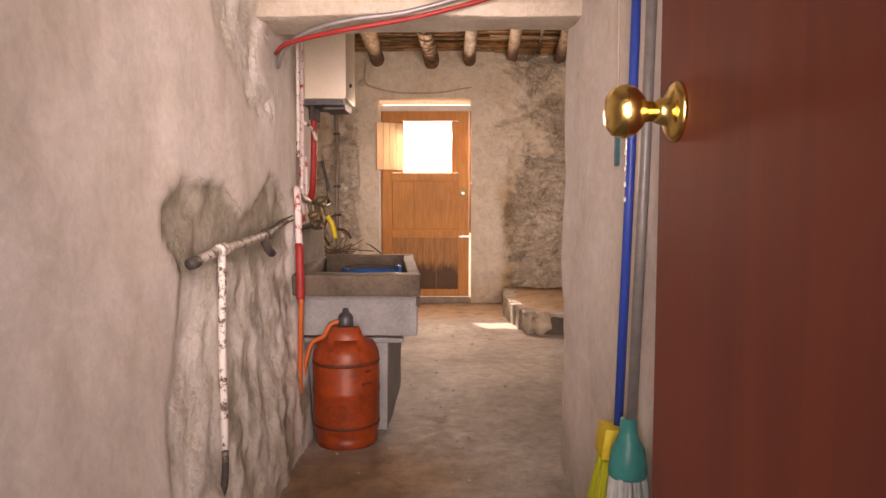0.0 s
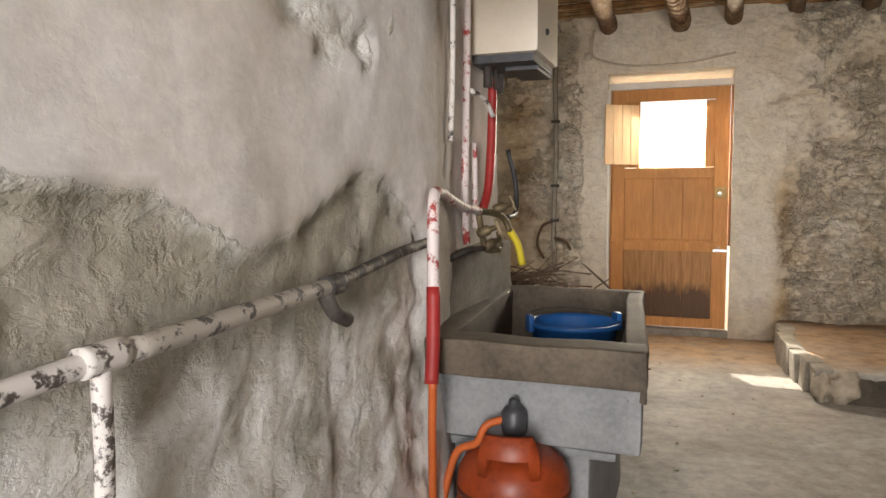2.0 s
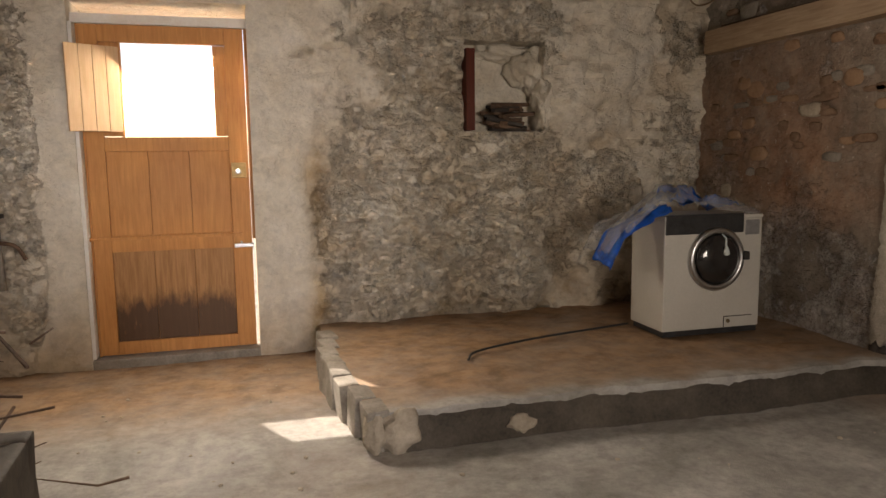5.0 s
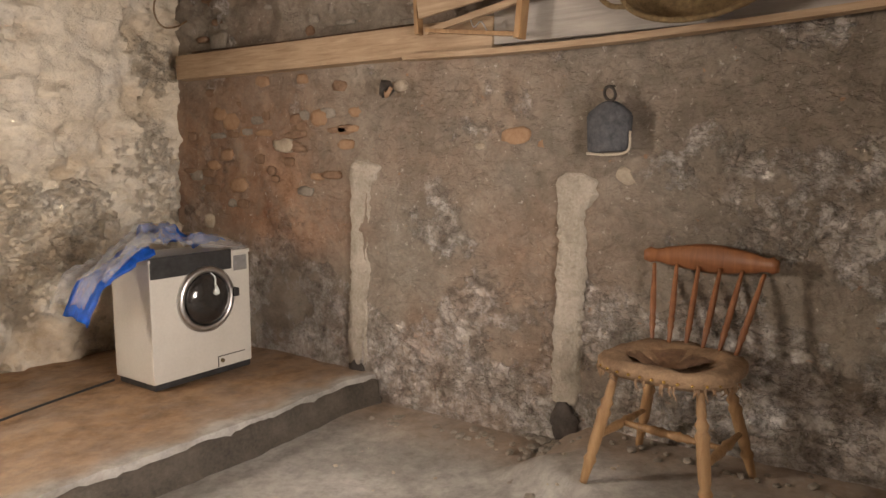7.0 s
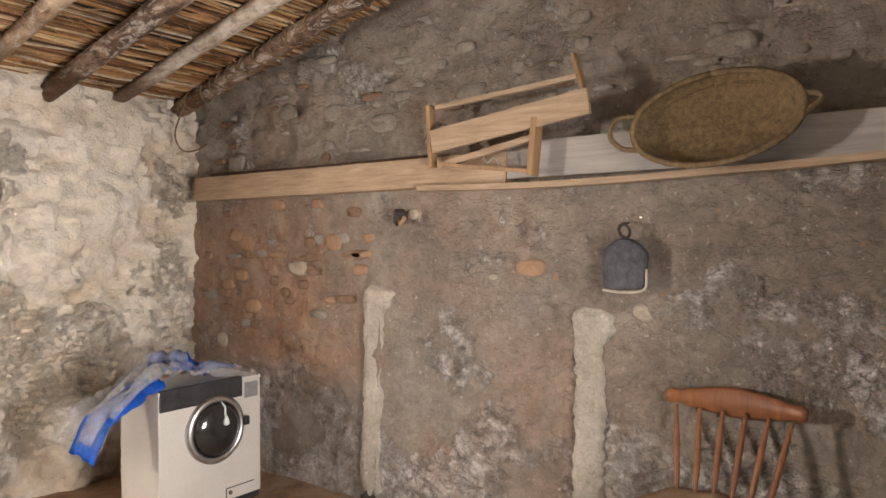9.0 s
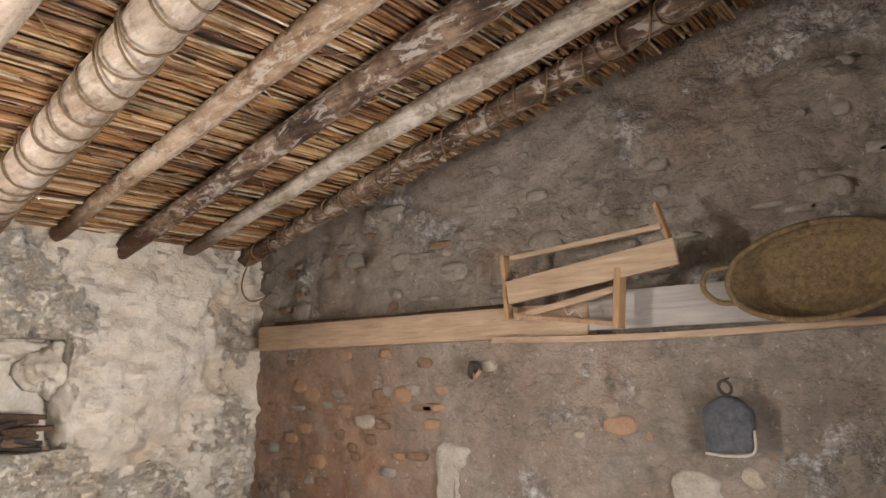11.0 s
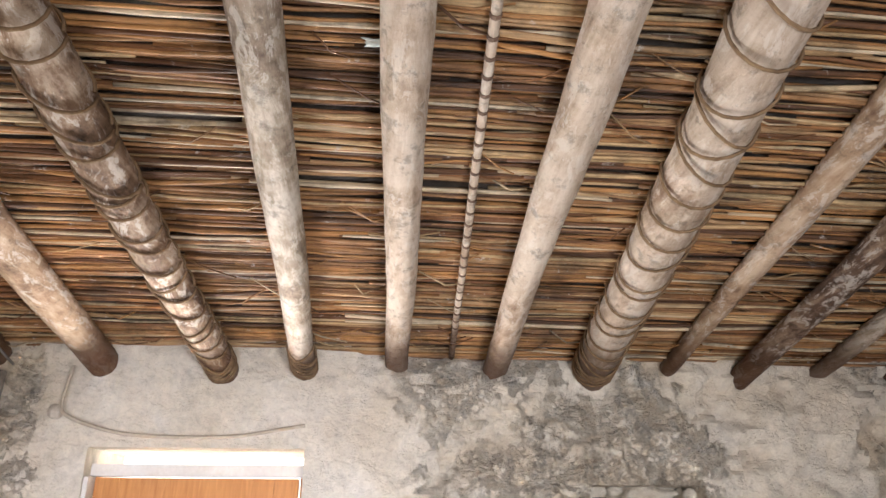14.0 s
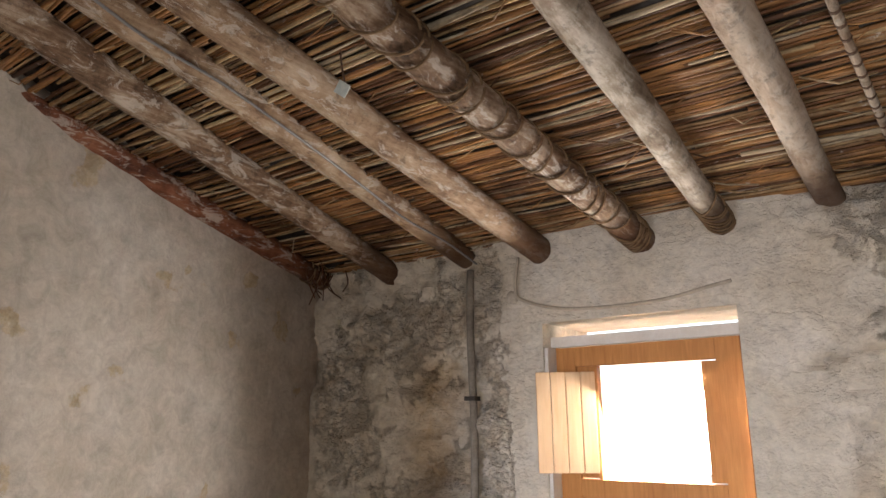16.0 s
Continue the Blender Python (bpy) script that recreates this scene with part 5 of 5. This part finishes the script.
for y0, y1, z0, z1, w in ((6.58, 6.53, 0.19, 1.42, 0.075), (5.235, 5.225, 0.22, 1.36, 0.08)):
    bm = bmesh.new()
    ring = []
    n = 120
    for k in range(n + 1):
        t = k / n
        z = z0 + (z1 - z0) * t
        y = y0 + (y1 - y0) * t
        rag = lambda f, q: noise.noise(Vector((z * f, y0 * 3, q)))  # noqa: E731
        hook = smooth_step(0.84, 0.93, t)
        a = w * (1 + 0.22 * rag(6, 1) + 0.22 * rag(27, 2)) * (1 + 0.12 * hook)
        b = w * (1 + 0.22 * rag(6, 9) + 0.25 * rag(24, 6)) * (1 + 0.65 * hook)
        d = 0.022 + 0.012 * rag(9, 4) + 0.008 * rag(40, 4) + 0.012 * hook
        end = 1 - 0.5 * smooth_step(0.97, 1.0, t) - 0.3 * smooth_step(0.02, 0.0, t)
        a, b, d = a * end, b * end, d * end
        dip = 0.25 + 0.6 * hook
        ring.append([bm.verts.new(p) for p in ((3.56, y - b, z), (3.55 - d * (0.8 + 0.4 * rag(33, 7)), y - b * 0.82, z), (3.55 - d * dip, y - b * 0.5, z), (3.55 - d * 0.8, y - b * 0.3, z), (3.55 - d * (0.75 + 0.2 * rag(18, 3)), y + a * 0.4, z), (3.55 - d * 1.1, y + a * 0.78, z), (3.56, y + a, z))])
    for p, q in zip(ring, ring[1:]):
        for j in range(6):
            bm.faces.new((p[j], p[j + 1], q[j + 1], q[j]))
    bm.faces.new(ring[-1])
    bm.faces.new(ring[0][::-1])
    part("plaster_rib", bm, M_RIB, wr, "broken whitewashed rib of plaster", True)
    bm = bmesh.new()
    rock(bm, (3.54, y0, 0.12), (0.035, 0.075, 0.10), y0, 3)
    part("stone", bm, M_DARKIRON, wr, "", True)

shelf = thing("shelf_beam", "rough sawn plank beam set along the wall", "shelf")
bm = bmesh.new()
box(bm, (3.46, 5.62, 1.955), (3.56, 8.09, 2.11), 0.006)
worn(bm, 6, 0.005, 3)
part("beam", bm, M_PLANK, shelf, "", True)
bm = bmesh.new()
tube(bm, [(3.54, 8.0, 2.125), (3.54, 7.0, 2.115), (3.54, 6.1, 2.12)], 0.02, 7)
part("pole", bm, M_TWIG, shelf, "", True)
ledge = thing("shelf_board", "grey painted board with a bent raw wood edging strip", "shelf")
bm = bmesh.new()
box(bm, (3.47, 3.5, 1.975), (3.50, 5.62, 2.15), 0.004)
part("board", bm, M_GREYBOARD, ledge)
bm = bmesh.new()
rows = []
for k in range(41):
    y = 6.15 - 2.65 * k / 40
    z = 1.95 - 0.018 * math.sin((6.15 - y) / 1.6 * math.pi) * (1 if y > 4.55 else 0) + 0.035 * smooth_step(4.6, 3.6, y)
    x = 3.43 - 0.02 * smooth_step(6.15, 5.5, y)
    rows.append([bm.verts.new((x + a, y, z + b)) for a, b in ((0, -0.012), (0.075, -0.012), (0.075, 0.016), (0, 0.016))])
for p, q in zip(rows, rows[1:]):
    for j in range(4):
        bm.faces.new((p[j], q[j], q[(j + 1) % 4], p[(j + 1) % 4]))
bm.faces.new(rows[0])
bm.faces.new(rows[-1][::-1])
part("edging", bm, M_PLANK, ledge, "bent strip of raw wood")

stand = thing("wooden_rack", "old folding wooden rack lying tilted on the shelf", "rack")


def bar(name, p, q, w, h, mat, parent):
    """A board between two points, w across the wall's normal and h along the wall."""
    p, q = Vector(p), Vector(q)
    d = (q - p).normalized()
    side = Vector((1, 0, 0))
    up = d.cross(side).normalized()
    bm = bmesh.new()
    m = Matrix((d, side, up)).transposed().to_4x4()
    box(bm, (0, -w / 2, -h / 2), ((q - p).length, w / 2, h / 2), 0.004, Matrix.Translation(p) @ m)
    return part(name, bm, mat, parent)


bar("seat_board", (3.36, 6.06, 2.165), (3.36, 5.21, 2.275), 0.022, 0.115, M_PLANK, stand)
bar("rail", (3.37, 6.04, 2.335), (3.37, 5.27, 2.39), 0.03, 0.022, M_PLANK, stand)
bar("leg", (3.40, 6.085, 2.04), (3.40, 6.10, 2.36), 0.05, 0.022, M_CHAIRLEG, stand)
bar("leg", (3.40, 5.25, 2.33), (3.40, 5.30, 2.50), 0.05, 0.018, M_CHAIRLEG, stand)
bar("leg", (3.38, 5.50, 1.965), (3.38, 5.475, 2.23), 0.07, 0.03, M_CHAIRLEG, stand)
bar("brace", (3.38, 6.02, 2.045), (3.38, 5.50, 2.14), 0.03, 0.03, M_PLANK, stand)
bar("brace", (3.37, 6.02, 2.05), (3.37, 5.51, 1.985), 0.03, 0.02, M_CHAIRLEG, stand)
bm = bmesh.new()
tube(bm, curve([(3.39, 5.78, 2.1), (3.37, 5.74, 2.04), (3.37, 5.70, 2.06), (3.39, 5.67, 2.0)]), 0.004)
part("wire", bm, M_STEEL, stand, "loose steel wire", True)
stand.matrix_basis = Matrix.Translation((0, -0.068, 0.008))

basket = thing("esparto_basket", "shallow oval woven esparto basket with two handles", "basket")
m = pose(3.36, 4.61, 2.14, 0, -78, 0) @ pose(0, 0, 0, 0, 0, 6)
bm = bmesh.new()
seg, prof = 48, [(0.0, -0.075), (0.35, -0.075), (0.72, -0.062), (0.88, -0.03), (0.97, 0.01), (1.0, 0.03)]
A, Bx = 0.19, 0.33
rings = []
for thick in (0, 1):
    for r, z in (prof if not thick else prof[::-1]):
        zz = z + (0.012 if thick else 0)
        rr = r * (0.965 if thick else 1) if r else 0.02
        rings.append([bm.verts.new(m @ Vector((A * rr * math.cos(t) * (1 + 0.10 * abs(math.sin(t)) ** 6), Bx * rr * math.sin(t), zz + 0.004 * math.sin(40 * t) * r))) for t in [2 * math.pi * k / seg for k in range(seg)]])
for p, q in zip(rings, rings[1:]):
    for k in range(seg):
        bm.faces.new((p[k], p[(k + 1) % seg], q[(k + 1) % seg], q[k]))
part("bowl", bm, M_ESPARTO, basket, "", True)
for r, z in ((0.86, -0.022), (0.98, 0.03)):
    bm = bmesh.new()
    pts = [m @ Vector((A * r * math.cos(t) * (1 + 0.10 * abs(math.sin(t)) ** 6), Bx * r * math.sin(t), z + 0.004)) for t in [2 * math.pi * k / 48 for k in range(49)]]
    tube(bm, pts, 0.013 if r > 0.9 else 0.007, 6)
    part("braid", bm, M_ESPARTO, basket, "", True)
for s in (1, -1):
    bm = bmesh.new()
    tube(bm, curve([m @ Vector((0.075, s * Bx * 0.93, 0.03)), m @ Vector((0.07, s * (Bx + 0.06), 0.045)), m @ Vector((0.0, s * (Bx + 0.085), 0.05)), m @ Vector((-0.06, s * (Bx + 0.04), 0.045)), m @ Vector((-0.075, s * Bx * 0.93, 0.03))]) if s > 0 else curve([m @ Vector((0.04, -Bx * 0.96, 0.03)), m @ Vector((0.0, -(Bx + 0.05), 0.04)), m @ Vector((-0.05, -Bx * 0.95, 0.03))]), 0.011, 7)
    part("handle", bm, M_ESPARTO, basket, "", True)

flask = thing("hanging_flask", "dark felt-covered flask hung from a nail", "flask")
bm = bmesh.new()
out = [(5.175, 1.375), (4.945, 1.385), (4.935, 1.56), (4.99, 1.605), (5.03, 1.625), (5.09, 1.625), (5.13, 1.605), (5.185, 1.565)]
layers_ = []
for x, k in ((3.50, 1.0), (3.46, 1.0), (3.44, 0.9)):
    layers_.append([bm.verts.new((x, 5.06 + (y - 5.06) * k, 1.5 + (z - 1.5) * k)) for y, z in out])
for p, q in zip(layers_, layers_[1:]):
    for k in range(8):
        bm.faces.new((p[k], p[(k + 1) % 8], q[(k + 1) % 8], q[k]))
bm.faces.new(layers_[-1])
bm.faces.new(layers_[0][::-1])
bmesh.ops.bevel(bm, geom=bm.edges[:], offset=0.008, segments=2, affect="EDGES")
part("body", bm, M_FLASK, flask, "", True)
bm = bmesh.new()
tube(bm, [(3.47 - 0.015 * math.sin(a), 5.06 + 0.03 * math.cos(a), 1.66 + 0.032 * math.sin(a)) for a in [2 * math.pi * k / 16 for k in range(17)]], 0.008, 6)
part("ring", bm, M_DARKIRON, flask, "", True)
bm = bmesh.new()
tube(bm, [(3.53, 5.06, 1.70), (3.45, 5.06, 1.695)], 0.005, 6)
part("nail", bm, M_DARKIRON, flask)
bm = bmesh.new()
tube(bm, curve([(3.455, 5.175, 1.375), (3.45, 5.06, 1.368), (3.455, 4.945, 1.385), (3.46, 4.935, 1.48)]), 0.007, 6)
part("piping", bm, M_LIMEWASH, flask, "pale worn edge", True)
flask.matrix_basis = Matrix.Translation((0, 5.025, 1.45)) @ Matrix.Diagonal((1, 0.82, 0.92, 1)) @ Matrix.Translation((0, -5.06, -1.375))
hook = thing("wall_bracket", "broken rusty bracket sticking out of the wall", "bracket")
bm = bmesh.new()
rock(bm, (3.50, 6.31, 1.80), (0.05, 0.035, 0.045), 3)
part("stub", bm, M_DARKIRON, hook, "", True)
bm = bmesh.new()
tube(bm, [(3.53, 6.35, 1.83), (3.45, 6.27, 1.76), (3.44, 6.23, 1.80)], 0.012, 6)
part("arm", bm, M_CLAY, hook, "", True)
hang_rope = thing("hanging_rope", "loop of thin dark rope hanging in the corner", "rope")
bm = bmesh.new()
tube(bm, curve([(3.38, 8.08, 2.60), (3.31, 8.08, 2.42), (3.34, 8.1, 2.33), (3.40, 8.1, 2.29), (3.49, 8.1, 2.31), (3.57, 8.1, 2.36)]), 0.006)
part("strand", bm, M_ROPE, hang_rope, "", True)

# ---- chair ----
chair = thing("wooden_chair", "spindle-back wooden chair with a torn hide seat", "chair")
chair.matrix_basis = pose(3.16, 4.61, 0.145, 0, 0, -97) @ Matrix.Scale(1.10, 4)


def turned(bm, p, q, r, beads):
    """A turned leg or spindle from p to q with rings."""
    p, q = Vector(p), Vector(q)
    n = 24
    rad = []
    for k in range(n + 1):
        t = k / n
        v = r * (0.72 + 0.42 * math.sin(math.pi * min(1, t * 1.1)))
        for b in beads:
            v += r * 0.35 * math.exp(-(((t - b) / 0.02) ** 2)) - r * 0.18 * math.exp(-(((t - b - 0.05) / 0.025) ** 2))
        rad.append(v)
    tube(bm, [p + (q - p) * k / n for k in range(n + 1)], rad, 12)


SW, SD, SH = 0.235, 0.225, 0.44
for sx, sy, top in ((-1, -1, (-0.15, -0.14)), (1, -1, (0.15, -0.14)), (-1, 1, (-0.13, 0.14)), (1, 1, (0.13, 0.14))):
    bm = bmesh.new()
    turned(bm, (sx * 0.225, sy * 0.225, 0), (*top, SH - 0.02), 0.019, (0.2, 0.62, 0.7))
    part("leg", bm, M_CHAIRLEG, chair, "", True)
for p, q in (((-0.195, -0.19, 0.17), (-0.185, 0.195, 0.17)), ((0.195, -0.19, 0.17), (0.185, 0.195, 0.17)), ((-0.19, 0.0, 0.17), (0.19, 0.0, 0.17))):
    bm = bmesh.new()
    turned(bm, p, q, 0.014, (0.35, 0.42, 0.58, 0.65))
    part("stretcher", bm, M_CHAIRLEG, chair, "", True)
bm = bmesh.new()
n = 40
rows = []
for k, (s, z) in enumerate([(0.92, -0.03), (1.0, -0.012), (1.0, 0.012), (0.93, 0.026), (0.75, 0.026), (0.5, 0.0), (0.25, -0.03), (0.05, -0.04)]):
    row = []
    for j in range(n):
        a = 2 * math.pi * j / n
        c, d = math.cos(a), math.sin(a)
        e = (abs(c) ** 3 + abs(d) ** 3) ** (-1 / 3)
        sag = 0.012 * fbm(c * s * 2, d * s * 2, 1, 2) if k > 2 else 0
        row.append(bm.verts.new((SW * s * c * e * (1.02 - 0.06 * d), SD * s * d * e, SH + z + sag - (0.03 if k > 4 and d < 0.3 else 0) * (0.9 - s))))
    rows.append(row)
for p, q in zip(rows, rows[1:]):
    for j in range(n):
        bm.faces.new((p[j], p[(j + 1) % n], q[(j + 1) % n], q[j]))
bm.faces.new(rows[0][::-1])
bm.faces.new(rows[-1])
seat = part("seat", bm, M_HIDE, chair, "torn leather-covered seat", True)
bm = bmesh.new()
rows = [[bm.verts.new((-0.03 + r * math.cos(t) * (1 + 0.3 * noise.noise(Vector((math.cos(t) * 1.7, math.sin(t) * 1.7, 3))) + 0.12 * noise.noise(Vector((math.cos(t) * 5, math.sin(t) * 5, 8)))), 0.01 + 0.92 * r * math.sin(t) * (1 + 0.4 * noise.noise(Vector((math.cos(t) * 3, math.sin(t) * 3, 5)))), SH + z + 0.006 * noise.noise(Vector((r * 40, t * 2, 1))))) for t in [2 * math.pi * j / 24 for j in range(24)]] for r, z in ((0.14, 0.012), (0.115, 0.004), (0.06, -0.020), (0.01, -0.032))]
for p, q in zip(rows, rows[1:]):
    for j in range(24):
        bm.faces.new((p[j], p[(j + 1) % 24], q[(j + 1) % 24], q[j]))
part("torn_hollow", bm, speckled("dark_hide", (0.08, 0.045, 0.028), (0.26, 0.16, 0.095), 14, 0.9, bump=0.7), seat, "dark hollow where the cover has torn", True)
bm = bmesh.new()
rnd = random.Random(2)
for k in range(34):
    a = math.pi * (1.05 + 0.9 * rnd.random())
    c, d = math.cos(a), math.sin(a)
    e = (abs(c) ** 3 + abs(d) ** 3) ** (-1 / 3)
    x, y = SW * c * e * 1.03, SD * d * e * 1.02
    tube(bm, [(x, y, SH - 0.015), (x * 1.01 + 0.006 * rnd.uniform(-1, 1), y * 1.02, SH - 0.026 - 0.008 * rnd.random()), (x + 0.016 * rnd.uniform(-1, 1), y * 1.01, SH - 0.03 - 0.03 * rnd.random() ** 2)], [0.006, 0.004, 0.001], 5)
tagged(link("fringe", bm, M_HIDE, seat), "", "", "", "stuff")
for k in range(12):
    a = math.pi * (1.2 + 0.6 * k / 11)
    c, d = math.cos(a), math.sin(a)
    e = (abs(c) ** 3 + abs(d) ** 3) ** (-1 / 3)
    bm = bmesh.new()
    bmesh.ops.create_icosphere(bm, subdivisions=1, radius=0.006, matrix=Matrix.Translation((SW * c * e * 1.03, SD * d * e * 1.015, SH - 0.005)))
    part("tack", bm, M_BRASS, seat)
for k in range(6):
    u = k / 5 - 0.5
    bm = bmesh.new()
    turned(bm, (u * 0.32, 0.165 + 0.02 * (1 - 4 * u * u), SH + 0.02), (u * 0.42, 0.275 + 0.03 * (1 - 4 * u * u), SH + 0.31), 0.0105, (0.22, 0.30))
    part("spindle", bm, M_CHAIR, chair, "", True)
bm = bmesh.new()
rows = []
for k in range(25):
    u = k / 24 - 0.5
    hh = 0.045 + 0.012 * math.cos(u * math.pi * 2.2) - (0.012 if abs(u) > 0.47 else 0) - 0.01 * math.exp(-(((abs(u) - 0.40) / 0.03) ** 2))
    y, z, x = 0.285 + 0.04 * (1 - 4 * u * u), SH + 0.34, u * 0.51
    rows.append([bm.verts.new((x, y + a, z + b * hh)) for a, b in ((-0.013, -0.8), (-0.013, 0.8), (0, 1.0), (0.013, 0.8), (0.013, -0.8), (0, -1.0))])
for p, q in zip(rows, rows[1:]):
    for j in range(6):
        bm.faces.new((p[j], p[(j + 1) % 6], q[(j + 1) % 6], q[j]))
bm.faces.new(rows[0][::-1])
bm.faces.new(rows[-1])
part("top_rail", bm, M_CHAIR, chair, "red-brown curved top rail", True)

# ---- rubble and grit on the floor ----
rnd = random.Random(9)
mound = tagged(new("rubble"), "low crust of broken cement and grit by the wall", "rubble", "", "stuff")
bm = bmesh.new()
for k in range(150):
    t = rnd.random()
    x, y = 2.35 + 1.15 * t + rnd.gauss(0, 0.10), 4.75 + 0.55 * t + rnd.gauss(0, 0.09)
    s = rnd.uniform(0.010, 0.034)
    rock(bm, (min(x, 3.5), y, 0.03 * t + 0.2 * s), (s * 1.4, s * 1.2, s * 0.5), k, 1)
for k in range(70):
    t = rnd.random()
    x, y = 3.40 + rnd.gauss(0, 0.05), rnd.uniform(3.7, 6.3)
    s = rnd.uniform(0.008, 0.022)
    rock(bm, (min(x, 3.5), y, floor_z(x, y) + 0.3 * s), (s * 1.5, s * 1.2, s * 0.6), k + 200, 1)
part("fragments", bm, M_CEMENT, mound)
grit = tagged(new("grit"), "scattered small stones and grit on the floor", "grit", "", "stuff")
bm = bmesh.new()
for k in range(320):
    x, y = rnd.uniform(-0.5, 3.4), rnd.uniform(2.6, 7.9)
    if y > 6.2 and x > 0.5:
        continue
    s = rnd.uniform(0.003, 0.012)
    rock(bm, (x, y, floor_z(x, y) + 0.3 * s), (s, s, s * 0.6), k, 1)
part("pebbles", bm, M_STONE, grit)

# ---- small things under the roof ----
rnd = random.Random(31)
string = thing("hanging_string", "frayed string with a plastic scrap hanging from the cane", "string")
bm = bmesh.new()
tube(bm, curve([(-0.55, 6.55, ZC + up(6.55) + 0.01), (-0.55, 6.56, ZC + up(6.55) - 0.06), (-0.54, 6.57, ZC + up(6.55) - 0.14)]), 0.004, 5)
part("cord", bm, M_TWIG, string, "", True)
bm = bmesh.new()
box(bm, (-0.03, -0.003, -0.03), (0.02, 0.003, 0.02), 0.002, pose(-0.545, 6.57, ZC + up(6.55) - 0.15, 20, 35, 30))
part("scrap", bm, M_STRAND, string)
run = thing("beam_cable", "thin grey cable run along a roof beam", "cable")
bm = bmesh.new()
tube(bm, curve([(-1.08 - 0.035 * (y - 8.2) + 0.02 * math.sin(y * 4), y, 2.555 + up(y) + 0.008 * math.sin(y * 9)) for y in [8.18 - 0.3 * k for k in range(12)]], 4), 0.006, 6)
part("wire", bm, M_GREYMETAL, run, "", True)
roots = thing("dry_roots", "dry root strands hanging in the wall corner", "roots")
for k in range(9):
    x, y = -2.28 + 0.05 * k * rnd.random(), 8.12 - 0.28 * rnd.random()
    z = 2.56 + up(y)
    bm = bmesh.new()
    tube(bm, curve([(x, y, z + 0.03), (x + rnd.uniform(-0.04, 0.06), y, z - 0.05), (x + rnd.uniform(-0.06, 0.08), y + 0.01, z - 0.10 - 0.08 * rnd.random())]), 0.004, 5)
    part("strand", bm, M_LOGS["red"], roots, "", True)
for k in range(16):
    x, y = rnd.uniform(-1.5, 2.9), rnd.uniform(4.6, 7.9)
    blue = k % 4 == 0
    scrap = thing("plastic_scrap", "scrap of blue plastic caught between canes" if blue else "scrap of pale paper caught between canes", "scrap", "scraps in the ceiling")
    bm = bmesh.new()
    bmesh.ops.create_grid(bm, x_segments=6, y_segments=4, size=1.0)
    for v in bm.verts:
        v.co = Vector((v.co.x * rnd.uniform(0.03, 0.05), v.co.y * 0.014, 0.008 * fbm(v.co.x * 3, v.co.y * 3, k, 1)))
    bmesh.ops.solidify(bm, geom=bm.faces[:], thickness=0.0015)
    bmesh.ops.transform(bm, matrix=pose(x, y, ZC + up(y) - 0.013, rnd.uniform(-25, 0), rnd.uniform(-8, 8), rnd.uniform(-12, 12)), verts=bm.verts)
    part("sheet", bm, M_BLUEBAG if blue else M_STRAND, scrap, "", True)
